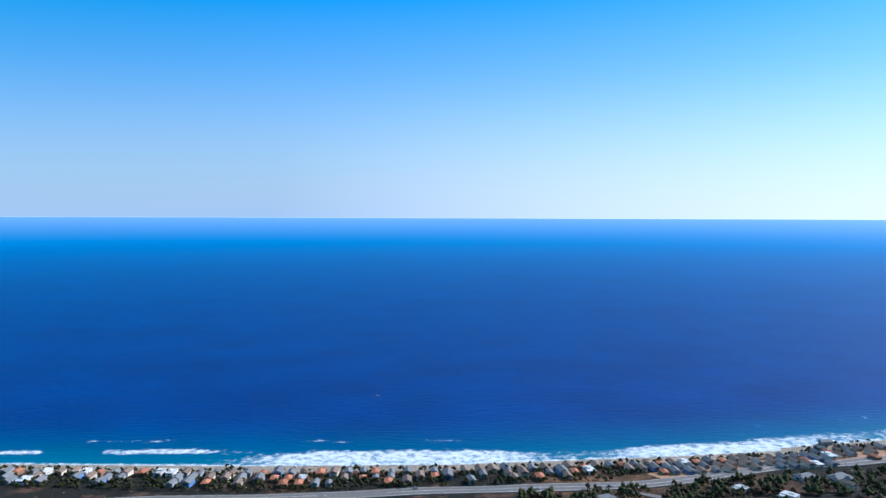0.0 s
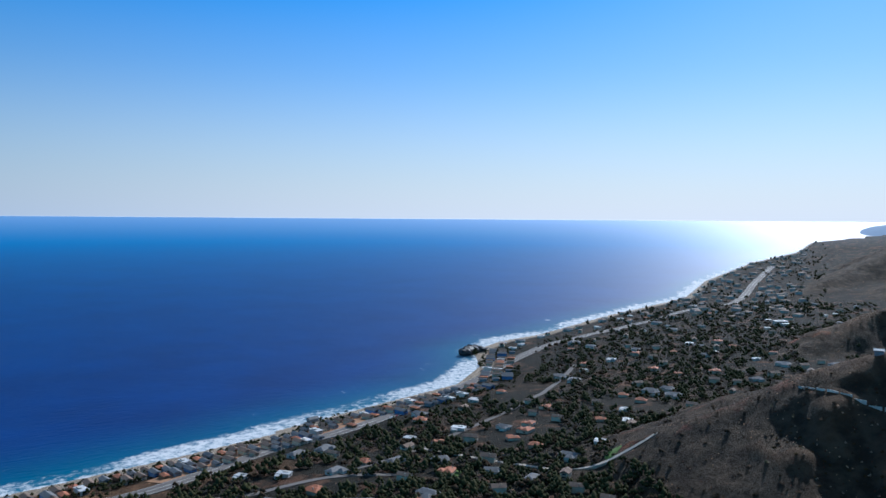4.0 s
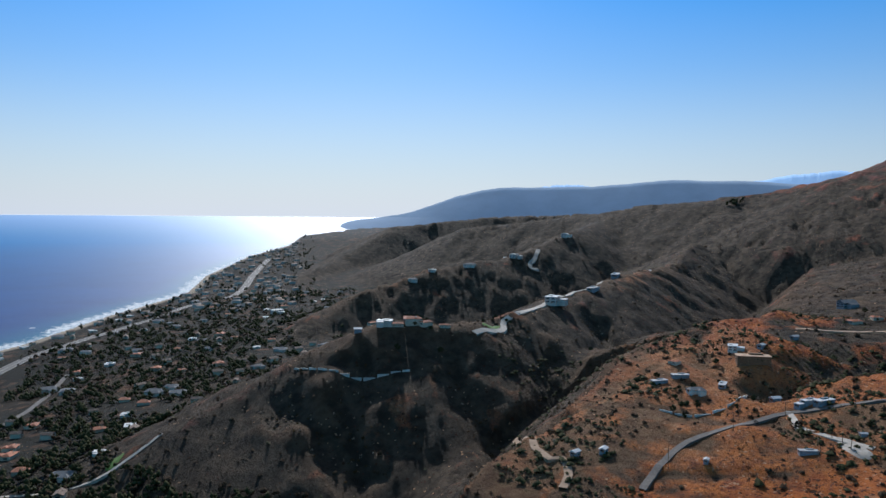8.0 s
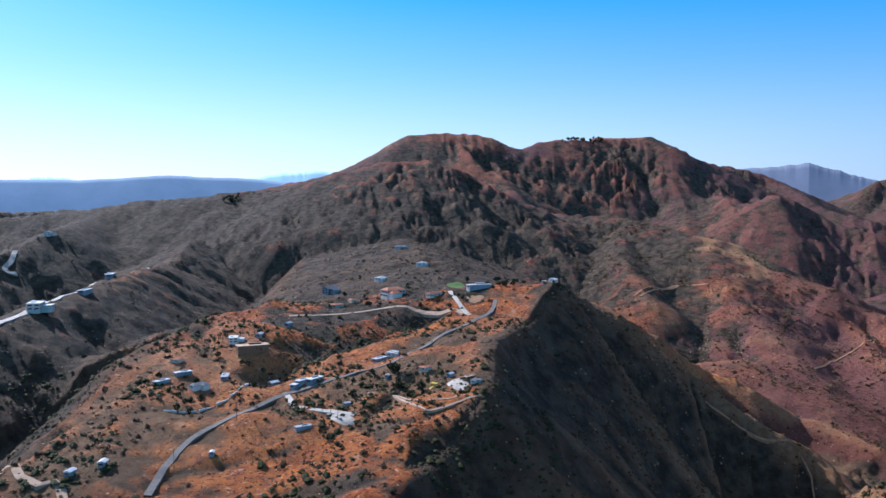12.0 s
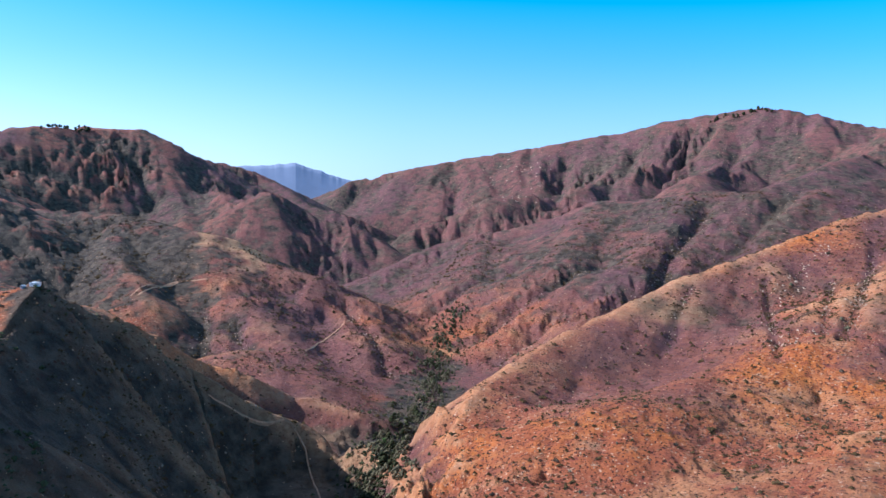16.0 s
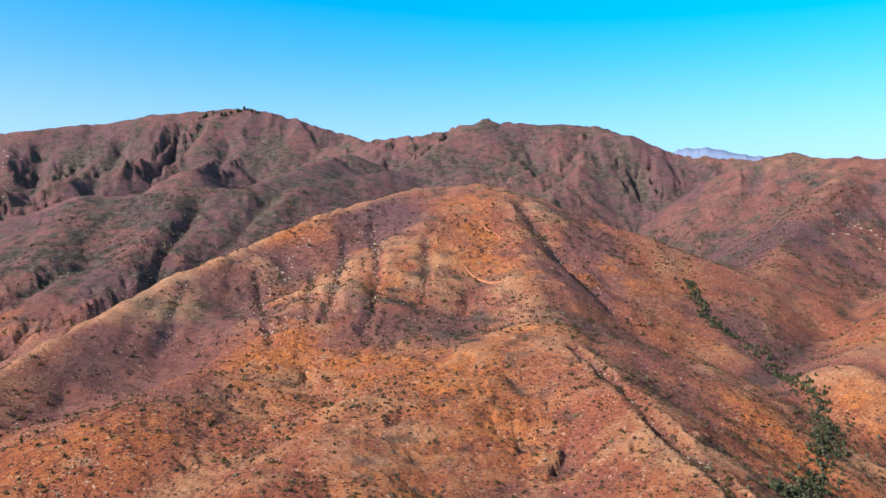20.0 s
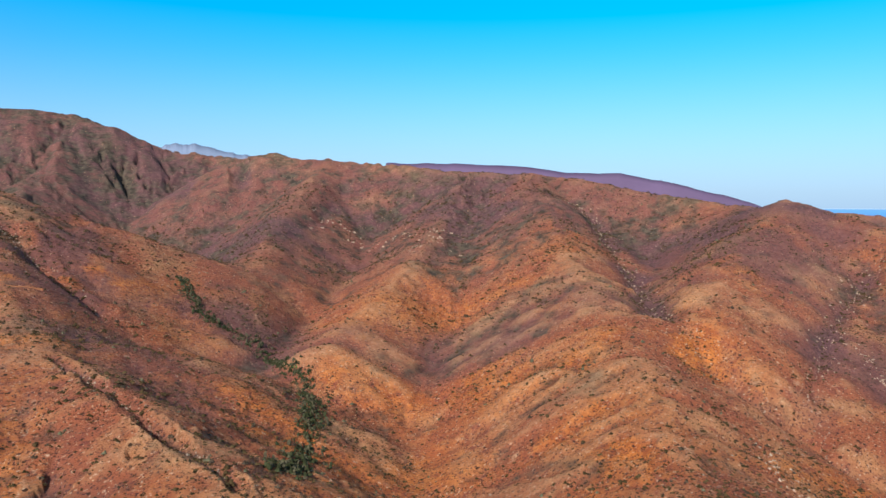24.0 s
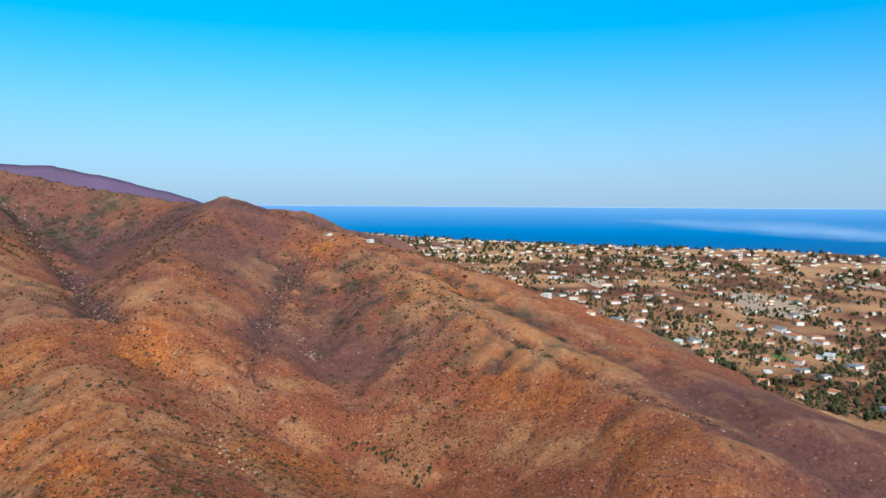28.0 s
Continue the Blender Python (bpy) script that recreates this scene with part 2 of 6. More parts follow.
ridge("village", 0.24, 0.95, 10, "285.5 300 127, 291.0 360 131, 293.4 396 147, 294.0 480 161, 297.1 564 162, 299.4 648 182")
ridge("villwest", 0.30, 0.25, 25, "299.4 648 182, 294.1 672 170, 289.3 696 162, 283.9 708 159, 280.6 696 159")
ridge("villnorth", 0.22, 0.30, 30, "293.2 684 179, 288.9 1020 188, 287.2 1500 191")
ridge("villeast", 0.70, 1.00, 6, "299.4 648 182, 304.3 672 144, 308.5 696 103, 312.6 708 66, 316.5 708 44, 319.1 690 26, 321.4 630 4")
ridge("villspur", 0.80, 0.16, 12, "256.3 348 108, 258.8 384 114, 263.1 432 126, 267.2 504 146, 270.4 552 155, 273.1 600 162, 278.2 672 165")
ridge("fronthill", 0.45, 0.45, 40, "256.0 2280 212, 264.7 2220 251, 268.0 2160 273, 273.3 2100 295, 279.1 2040 325, 283.1 1980 357, 286.4 1980 381, 288.9 1980 385, 291.1 1920 359, 293.6 1800 287, 295.8 1680 227, 297.5 1584 183")
ridge("fronttoe", 0.57, 0.57, 22, "279.1 2040 325, 280.2 1740 216, 279.8 1500 121")
ridge("peak", 0.50, 0.55, 25, "286.0 2964 455, 288.1 2964 555, 290.6 2964 569, 293.6 2914 548, 296.2 2862 496, 297.9 2914 527, 302.1 2964 541, 305.5 2964 545, 307.1 2914 505, 308.3 2914 457, 310.3 2964 434, 312.7 2964 415, 314.7 2862 357, 317.3 2639 274, 319.8 2520 237")
ridge("peaktoe", 0.57, 0.57, 22, "290.6 2964 569, 294.9 2520 375, 297.0 2160 243")
ridge("peaktoe2", 0.57, 0.57, 22, "302.1 2964 541, 303.4 2639 342")
ridge("peaktoe3", 0.57, 0.57, 22, "305.5 2964 545, 307.5 2639 341, 308.8 2280 228")
ridge("canyonhill", 0.50, 0.43, 28, "297.5 2040 250, 304.0 1800 237, 309.0 1620 203, 312.5 1500 157, 317.2 1416 122, 320.6 1344 86, 324.0 1272 39, 325.7 1224 4")
ridge("canyontoe", 0.45, 0.45, 28, "309.9 1596 196, 312.5 1296 102, 315.5 1090 48, 318.5 900 26, 321.0 815 8")
ridge("canyonfoot", 0.36, 0.36, 40, "312.0 1010 58, 315.5 900 44, 319.0 810 24, 321.0 740 6")
ridge("canyontoe3", 0.40, 0.42, 30, "320.6 1344 86, 321.5 1120 40, 322.8 960 6")
ridge("canyontoe2", 0.57, 0.57, 22, "304.0 1800 230, 304.0 1500 159, 305.6 1260 106")
ridge("canyonback", 0.57, 0.57, 22, "307.4 2697 336, 311.6 2400 299, 314.2 2280 305, 316.3 2220 251, 320.6 2160 198, 322.7 2100 158, 324.4 2040 103")
ridge("bigmount", 0.57, 0.57, 22, "317.1 3322 295, 320.6 3281 378, 325.5 3240 439, 330.5 3197 482, 336.5 3153 532, 339.9 3153 560, 344.9 3108 612, 350.3 3061 632, 353.8 2964 588, 357.3 2862 520, 358.4 2754 492, 2.0 2697 450")
ridge("bigtoe", 0.57, 0.57, 22, "344.9 3108 612, 344.1 2754 433, 337.3 2460 322, 330.5 2400 283, 325.5 2340 195")
ridge("bigtoe2", 0.57, 0.57, 22, "350.3 3061 627, 349.1 2754 450, 345.8 2400 355")
ridge("redback", 0.57, 0.42, 24, "321.6 1800 55, 327.1 1860 163, 333.1 1860 204, 339.5 1860 267, 344.2 1824 280, 349.9 1800 292, 353.9 1980 346, 357.3 2280 408")
ridge("redspur", 0.40, 0.42, 40, "331.0 1860 190, 329.6 1560 108, 327.8 1330 30")
ridge("redspur2", 0.38, 0.40, 40, "339.5 1860 267, 336.6 1500 150, 333.0 1260 62, 330.0 1130 10")
ridge("redspur3", 0.38, 0.40, 40, "346.0 1815 284, 342.0 1440 150, 338.6 1210 80, 334.0 1040 20")
ridge("skyline", 0.57, 0.57, 22, "355.0 2754 459, 358.8 2580 474, 4.3 2460 494, 7.7 2400 527, 12.0 2400 509, 15.7 2400 502, 18.2 2340 463, 21.7 2280 405, 27.0 2220 379, 29.2 2160 387, 30.9 2100 369, 34.8 2040 364")
ridge("skyline2", 0.57, 0.57, 22, "27.4 1980 370, 30.3 1944 364, 33.3 1920 359, 38.0 1860 347, 44.2 1740 316, 48.4 1680 316, 52.7 1620 298, 57.0 1560 271, 61.2 1500 251, 63.7 1440 244")
ridge("skytoe", 0.57, 0.57, 22, "7.7 2400 523, 0.9 2100 351, 353.4 1800 293, 351.3 1620 217")
ridge("skytoe2", 0.57, 0.57, 22, "16.1 2400 496, 13.7 1980 315, 12.0 1680 223")
ridge("redhill", 0.55, 0.50, 28, "2.6 1200 272, 6.9 1176 277, 9.1 1140 268, 10.8 912 186, 12.1 696 131, 16.4 576 119, 21.3 468 106, 24.9 408 100")
ridge("redwest", 0.45, 0.85, 16, "2.6 1200 272, 355.0 1080 231, 350.5 996 196, 344.5 888 163, 339.0 780 132, 333.9 684 109, 329.2 600 94")
ridge("redmid", 0.36, 0.40, 45, "6.9 1176 277, 357.5 816 161, 349.2 648 112, 340.6 540 101")
ridge("rednear", 0.33, 0.33, 45, "12.1 696 131, 0.9 528 108, 352.4 432 92")
ridge("spurmid", 0.48, 0.52, 26, "48.4 1680 315, 50.1 1260 208, 51.9 1020 160, 54.9 792 124, 57.5 636 104, 58.6 552 91, 61.0 456 84, 63.2 408 82")
ridge("spurwest", 0.50, 0.50, 28, "44.2 1740 320, 40.8 1320 176, 37.1 1020 117, 33.1 840 86")
ridge("spurback", 0.57, 0.57, 22, "33.3 1920 359, 29.8 1500 222, 27.6 1200 152")
ridge("eastknoll", 0.48, 0.50, 28, "66.3 1380 250, 69.5 1344 231, 73.2 1260 199, 76.6 1176 180, 81.3 984 140, 85.2 888 120, 89.5 792 101, 93.8 720 94, 97.9 636 85, 102.0 552 81")
ridge("eastspur", 0.50, 0.50, 28, "66.3 1380 250, 62.4 1020 169, 60.8 840 135")
ridge("eastedge", 0.33, 0.50, 22, "73.2 1260 199, 78.7 1176 174, 83.1 1080 151, 87.4 996 131, 92.9 888 101, 97.1 816 84, 103.0 708 77, 107.5 654 77")
ridge("farridge2", 0.57, 0.57, 22, "67.9 2040 232, 70.3 2040 230, 72.2 2016 225, 74.1 1980 194, 76.2 1980 178, 78.3 1980 164")

CUTS = []


def cut(side, slope, depth, rise, run_in, run_out, text):
    """A steep face falling from an edge line of bearing, distance and height, to its left (1) or right (-1)."""
    p = plan(text)
    x, y = polar(p[:, 0], p[:, 1])
    q = np.stack([x, y, p[:, 2]], 1)
    start = q[0] + (q[0] - q[1]) * (run_in, run_in, 0) / np.linalg.norm(q[0, :2] - q[1, :2])
    end = q[-1] + (q[-1] - q[-2]) * (run_out, run_out, 0) / np.linalg.norm(q[-1, :2] - q[-2, :2])
    CUTS.append((side, slope, depth, rise, run_out, np.vstack(([start] if run_in else []) + [q] + ([end] if run_out else []))))


cut(-1, 1.0, 150, 1.2, 110, 100, "285.5 300 127, 291.0 360 131, 293.4 396 147, 294.0 480 161, 297.1 564 162, 299.4 648 182, 304.3 672 144, 308.5 696 103, 312.6 708 66, 316.5 708 44, 319.1 690 26")
cut(1, 0.75, 62, 0.9, 0, 60, "299.4 648 182, 304.3 672 144, 308.5 696 103, 312.6 708 66, 316.5 708 44, 319.1 690 26")
cut(1, 0.85, 85, 2.0, 110, 0, "256.3 348 108, 258.8 384 114, 263.1 432 126, 267.2 504 146, 270.4 552 155, 273.1 600 162, 278.2 672 165")
cut(-1, 0.8, 140, 0.9, 0, 0, "2.6 1200 272, 355.0 1080 231, 350.5 996 196, 344.5 888 163, 339.0 780 132, 333.9 684 109, 329.2 600 94")

GULLIES = []


def gully(depth, width, text):
    """A ravine along a line of bearing and distance."""
    p = plan(text)
    GULLIES.append((depth, width, np.stack(polar(p[:, 0], p[:, 1]), 1)))


# the east slopes
gully(11, 34, "51.0 1560, 52.9 1495, 55.5 1196, 58.2 860, 61.9 738, 66.2 684, 71.1 650, 76.2 630, 81.4 600")
gully(9, 30, "72.2 1205, 70.3 1078, 68.8 890, 68.2 764, 69.0 678")
gully(3.5, 14, "78.3 1060, 84.4 880, 91.7 716, 97.9 632, 103.1 582")
gully(8, 30, "44.2 1645, 43.5 1425, 40.8 1225")
gully(9, 34, "34.4 1775, 31.7 1485")
gully(14, 45, "27.1 1935, 26.8 1780, 24.6 1655")
gully(22, 60, "10.7 2265, 12.0 2135")
gully(22, 60, "18.6 2185, 19.4 2020")
# the red hill
gully(4.5, 12, "359.2 1058, 359.6 860, 359.2 748, 358.6 692")
gully(3.6, 11, "357.1 1000, 356.2 780, 355.4 714")
gully(3.6, 10, "3.3 948, 3.2 820, 2.6 756")
gully(3.2, 10, "354.6 920, 354.3 736")
gully(2.4, 11, "345.7 878, 344.5 802, 343.9 748")
gully(4, 12, "350.6 912, 351.2 756, 351.6 674")
gully(5, 9, "14.2 632, 18.4 538, 21.3 464, 24.9 418, 26.5 398")
gully(10, 24, "10.3 1088, 12.5 996, 14.2 912, 17.1 846")
# beyond the canyon
gully(18, 36, "346.7 1725, 343.9 1465, 343.4 1345, 340.5 1255, 335.3 1200, 331.5 1110")
gully(16, 40, "351.2 1735, 349.3 1565, 346.3 1430")
gully(11, 32, "335.1 1600, 329.4 1520, 326.3 1405")
gully(11, 32, "338.9 1485, 333.5 1320, 328.7 1192")
gully(34, 70, "341.6 2945, 339.4 2455")
gully(30, 60, "345.4 2965, 343.7 2625")
gully(34, 70, "336.5 2990, 335.7 2415")
gully(28, 60, "348.8 2825, 348.0 2555")
gully(28, 60, "328.3 3005, 327.7 2650")
gully(18, 45, "332.8 2315, 337.6 2410")
# the peak, its foot and the hill across the creek
gully(26, 80, "294.2 2755, 297.3 2680, 300.1 2635, 302.9 2565")
gully(24, 70, "304.3 2845, 305.3 2660, 306.2 2500")
gully(20, 60, "309.1 2765, 309.9 2430")
gully(26, 75, "292.3 1875, 295.0 1710, 297.7 1565")
gully(19, 60, "290.1 1675, 292.0 1570, 294.1 1520")
gully(22, 55, "312.0 2700, 312.8 2300")
gully(8, 24, "309.8 1285, 309.2 1122")
gully(8, 24, "311.9 1210, 312.8 1048")
gully(10, 26, "319.7 1315, 322.3 1156, 323.1 1038")
# the mouth of the creek
gully(44, 62, "323.3 752, 322.3 650, 321.8 550, 321.6 470")
# the mansion ridge
gully(11, 38, "258.7 712, 261.3 672, 263.5 560")
gully(9, 34, "254.4 636, 255.8 594, 258.8 530")
gully(8, 34, "248.0 624, 246.7 582, 247.6 538")
gully(12, 34, "265.1 822, 266.7 742")
# the hollow inside the village ridge
gully(12, 30, "277.5 482, 280.5 522, 283.5 552, 287.0 580, 289.5 600")
gully(9, 28, "240.8 622, 244.2 572, 247.6 526")

CREEK = "-721 1170, -635 981, -544 820, -483 700, -450 603, -301 380"


def off_line(x, y, p):
    """Metres from a line of points."""
    best = np.full(x.shape, 1e9)
    for (ax, ay), (bx, by) in zip(p[:-1], p[1:]):
        s = np.clip(((x - ax) * (bx - ax) + (y - ay) * (by - ay)) / ((bx - ax) ** 2 + (by - ay) ** 2), 0, 1)
        best = np.minimum(best, np.hypot(x - ax - s * (bx - ax), y - ay - s * (by - ay)))
    return best


COAST = plan("244.7 11143, 243.1 9675, 242.1 6395, 239.2 4652, 236.2 3148, 234.9 2460, 229.8 1958, 229.9 1978, 224.5 1586, 221.4 1479, 219.4 1365, 219.9 1220, 218.2 1089, 211.2 953, 204.3 858, 204.7 852, 197.5 790, 180.7 725, 163.7 748, 149.2 840, 140.5 912, 128 1150, 120 1900, 116 3000, 112.8 4354, 95.7 4484, 87.3 4893, 78.3 6051, 70 7500, 60 12000")
COAST = np.stack(polar(COAST[:, 0], COAST[:, 1]), 1)


def shore(x, y):
    """Metres from the waterline, on the plain; below zero at sea."""
    best, inside = np.full(x.shape, 1e9), np.zeros(x.shape, bool)
    for (ax, ay), (bx, by) in zip(COAST[:-1], COAST[1:]):
        dx, dy = bx - ax, by - ay
        s = np.clip(((x - ax) * dx + (y - ay) * dy) / (dx * dx + dy * dy), 0, 1)
        best = np.minimum(best, np.hypot(x - ax - s * dx, y - ay - s * dy))
    inland = np.stack(polar(np.array([30.0, 0, 300, 260]), np.full(4, 30000.0)), 1)
    ring = np.vstack([COAST, inland])
    for (ax, ay), (bx, by) in zip(ring, np.roll(ring, -1, 0)):
        cross = (ay > y) != (by > y)
        with np.errstate(divide="ignore", invalid="ignore"):
            inside ^= cross & (x < (bx - ax) * (y - ay) / (by - ay) + ax)
    return np.where(inside, best, -best)


def soft_max(a, b, k):
    return np.maximum(a, b) + np.maximum(k - np.abs(a - b), 0) ** 2 / (4 * k)


def uneroded(x, y):
    """The height of the ground before the rain has cut it, metres to the waterline, and how far the hills stand out of the plain."""
    r = np.hypot(x, y) + 1e-6
    d = spread_out(r)
    fx, fy = x * d / r, y * d / r
    sea = shore(fx, fy)
    beach = np.clip(sea, -60, 16) * 0.07
    plain = beach + 58 * (1 - np.exp(-np.maximum(sea - 16, 0) * 0.115 / 58)) + np.clip((sea - 30) / 60, 0, 1) * (fbm(fx / 140, fy / 140, 3, 5) - 0.5) * 9
    plain = plain * (1 - 0.85 * np.clip((fy + 260) / 500, 0, 1) * np.clip((r - 100) / 200, 0, 1) * np.clip((1150 - fx) / 300, 0, 1))
    plain = np.where(sea < -4, -25.0, plain)
    plain = bowl(r) + plain * (r / d)
    hills = np.full(x.shape, -500.0)
    for left, right, crest, p, seed in RIDGES:
        best, run = np.full(x.shape, -500.0), 0.0
        gullied = 0.55 * (0.22 if np.hypot(p[:, 0], p[:, 1]).mean() < 1500 else 0.6 if p[:, 0].mean() < -1150 else 1.05)
        big = min(2.4, max(0.6, float(np.hypot(p[:, 0], p[:, 1]).mean()) / 950))
        for a, b in zip(p[:-1], p[1:]):
            dx, dy = b[0] - a[0], b[1] - a[1]
            length = math.hypot(dx, dy) + 1e-6
            s = np.clip(((x - a[0]) * dx + (y - a[1]) * dy) / length ** 2, 0, 1)
            ox, oy = x - a[0] - s * dx, y - a[1] - s * dy
            off = np.hypot(ox, oy)
            near = off < 900
            if near.any():
                o, si = off[near], s[near]
                side = dx * oy[near] - dy * ox[near]
                w = np.clip(side / (length * 30) * 0.5 + 0.5, 0, 1)
                fall = right + (left - right) * w
                along = (run + si * length) / (95 * big) + 0.004 * o / big
                bend = along + 0.7 * value_noise(o / (70 * big), along * 0.7, 91 + seed)
                gully = (1 - np.abs(2 * value_noise(bend, o / (420 * big) + 7.3 * seed, 11 + seed) - 1)) ** 1.8
                gully = 0.55 * gully + 0.3 * (1 - np.abs(2 * value_noise(bend * 2.3, o / (190 * big), 41 + seed) - 1)) ** 1.8
                gully = gully + 0.15 * (1 - np.abs(2 * value_noise(bend * 5.1, o / (110 * big), 61 + seed) - 1)) ** 1.8
                z = a[2] + si * (b[2] - a[2]) - fall * (np.sqrt(o * o + crest * crest) - crest)
                z = z + (0.16 - gully) * gullied * np.minimum(np.maximum(o - 4, 0) * 0.25, 26 * big) * np.minimum(1, fall / 0.45) - np.maximum(o - 420, 0) * 0.35 - np.maximum(o - 190, 0) * 0.8 * np.clip((0.34 - fall) / 0.06, 0, 1)
                best[near] = np.maximum(best[near], z)
            run += length
        hills = soft_max(hills, best, 14)
    for side, slope, depth, rise, run_out, p in CUTS:
        best, cap = np.full(x.shape, 1e9), np.full(x.shape, 1e9)
        for k, (a, b) in enumerate(zip(p[:-1], p[1:])):
            dx, dy = b[0] - a[0], b[1] - a[1]
            s = np.clip(((x - a[0]) * dx + (y - a[1]) * dy) / (dx * dx + dy * dy), 0, 1)
            ox, oy = x - a[0] - s * dx, y - a[1] - s * dy
            off = np.hypot(ox, oy)
            inside = ((dx * oy - dy * ox) * side > 0) & (off < depth + 260) & ~((k == 0) & (s == 0)) & ~((k == len(p) - 2) & (s == 1) & (run_out == 0))
            ribs = 1 + 0.16 * (value_noise(x / 45, y / 45, 301) - 0.5)
            z = a[2] + s * (b[2] - a[2]) - slope * ribs * np.minimum(np.maximum(off - 5, 0), depth) + np.maximum(off - depth - 25, 0) * rise
            if run_out and k == len(p) - 2:  # the face runs out gently
                along = ((x - a[0]) * dx + (y - a[1]) * dy) / math.hypot(dx, dy)
                z = z + np.maximum(along, 0) * 1.2
            key = off - 1e-3 * np.abs(dx * oy - dy * ox) / math.hypot(dx, dy)
            closer = key < best
            best = np.where(closer, key, best)
            cap = np.where(closer, np.where(inside, z, 1e9), cap)
        hills = np.minimum(hills, cap)
    crease = (1 - np.abs(2 * fbm(x / 75, y / 75, 3, 3) - 1)) ** 2
    rough = (0.75 - crease) * np.clip((hills - plain) / 30, 0, 1) * 6 + (fbm(x / 22, y / 22, 3, 13) - 0.5) * 4
    ravine = (1 - np.abs(2 * fbm(x / 230, y / 230, 4, 23) - 1)) ** 2
    rough = rough + (0.3 - ravine) * 10 * np.clip((r - 1500) / 600, 0, 1) * np.clip((y + 100) / 300, 0, 1) * np.clip((hills - plain) / 60, 0, 1)
    z = soft_max(plain, hills + rough, 10)
    dry = np.clip(sea / 40, 0, 1)
    z = np.where(sea < 0, plain, plain + (z - plain) * dry)
    worn = np.zeros(x.shape)
    wander = (fbm(x / 26, y / 26, 4, 501) - 0.5) * 2.2
    for depth, width, p in GULLIES:
        mid = p.mean(0)
        near = np.hypot(x - mid[0], y - mid[1]) < np.hypot(*(p - mid).T).max() + width * 2
        shape = np.maximum(0, 1 - off_line(x[near], y[near], p) / (width * np.clip(1 + wander[near] * 0.8, 0.45, 1.6))) ** 1.3
        z[near] -= depth * np.minimum(shape, 1.2)
        worn[near] = np.maximum(worn[near], np.minimum(shape, 1))
    return z, sea, hills - plain, worn


# the sheet of ground: fine where the camera looks, coarse in the sector behind it and close below it
FIRST = 146.0
TURNS = np.concatenate([np.arange(0, 330, 0.137), np.linspace(330, 360, 40)[:-1]])
DISTS = np.append([0.02, 90, 180, 235], np.geomspace(280, 4880, 346))


def slope_of(z, x, y):
    """The gradient of the sheet's heights in x and y."""
    az, r = np.radians(TURNS + FIRST), np.hypot(x, y)
    wrapped = np.concatenate([z[-1:], z, z[:1]], 0)
    turn = np.concatenate([[az[-1] - 2 * np.pi], az, [az[0] + 2 * np.pi]])
    dz_da = (wrapped[2:] - wrapped[:-2]) / (turn[2:] - turn[:-2])[:, None] / r
    dz_dr = np.gradient(z, DISTS, axis=1)
    sa, ca = np.sin(az)[:, None], np.cos(az)[:, None]
    return dz_dr * sa + dz_da * ca, dz_dr * ca - dz_da * sa


def runnels(x, y, size, ax, ay, seed):
    """Waves of about the given size whose crests run along the direction ax, ay; and their slopes across it."""
    px, py = x / size, y / size
    i, j = np.floor(px).astype(np.int64), np.floor(py).astype(np.int64)
    top, rate, total = 0.0, 0.0, 1e-6
    for di in (-1, 0, 1):
        for dj in (-1, 0, 1):
            vx = px - (i + di + hash2(i + di, j + dj, seed))
            vy = py - (j + dj + hash2(i + di, j + dj, seed + 1))
            w = np.exp(-2.2 * (vx * vx + vy * vy))
            phase = 6.2832 * (vx * -ay + vy * ax) * 0.9
            top, rate, total = top + w * np.cos(phase), rate - w * np.sin(phase), total + w
    return top / total, rate / total


def rain_cut(z, x, y, out):
    """Branching gullies that run down the slopes, each finer set bent by the coarser ones."""
    r = np.hypot(x, y)
    gx, gy = slope_of(z, x, y)
    hold = np.clip(out / 30, 0, 1) * np.clip((r - 250) / 60, 0, 1)
    bearing = np.degrees(np.arctan2(x, y)) % 360
    lots = np.clip((bearing - 262) / 4, 0, 1) * np.clip((300 - bearing) / 4, 0, 1) * np.clip((720 - r) / 60, 0, 1)
    hold = hold * (1 - 0.75 * lots) * (1 - 0.45 * np.clip((bearing - 55) / 10, 0, 1) * np.clip((120 - bearing) / 10, 0, 1)) * np.clip((fbm(x / 380, y / 380, 2, 431) - 0.34) * 5, 0.15, 1)
    deep = np.zeros(z.shape)
    for k, (size, nearest, farthest, part_of) in enumerate(((330, 1500, 9e3, 0.075), (170, 800, 9e3, 0.05), (86, 300, 2000, 0.05), (42, 0, 2600, 0.045), (21, 0, 1300, 0.04))):
        steep = np.hypot(gx, gy) + 1e-4
        top, rate = runnels(x, y, size, gx / steep, gy / steep, 401 + 7 * k)
        amount = size * part_of * hold * np.clip((steep - 0.06) / 0.4, 0, 1) * np.clip((r - nearest) / (0.5 * nearest + 1), 0, 1) * np.clip((farthest - r) / (0.3 * farthest), 0, 1)
        deep = deep - amount * 1.6 * np.maximum(-0.05 - top, 0)
        lean = amount * rate * 6.2832 * 0.9 / size * (top < -0.05)
        gx, gy = gx + lean * -gy / steep, gy + lean * gx / steep
    return deep


def point(array, i, j, u, v):
    k = (i + 1) % len(TURNS)
    return (array[i, j] * (1 - u) + array[k, j] * u) * (1 - v) + (array[i, j + 1] * (1 - u) + array[k, j + 1] * u) * v


SHEET_X, SHEET_Y = polar(*np.meshgrid(TURNS + FIRST, DISTS, indexing="ij"))
SHEET_Z, SHEET_SEA, SHEET_OUT, SHEET_WORN = uneroded(SHEET_X, SHEET_Y)
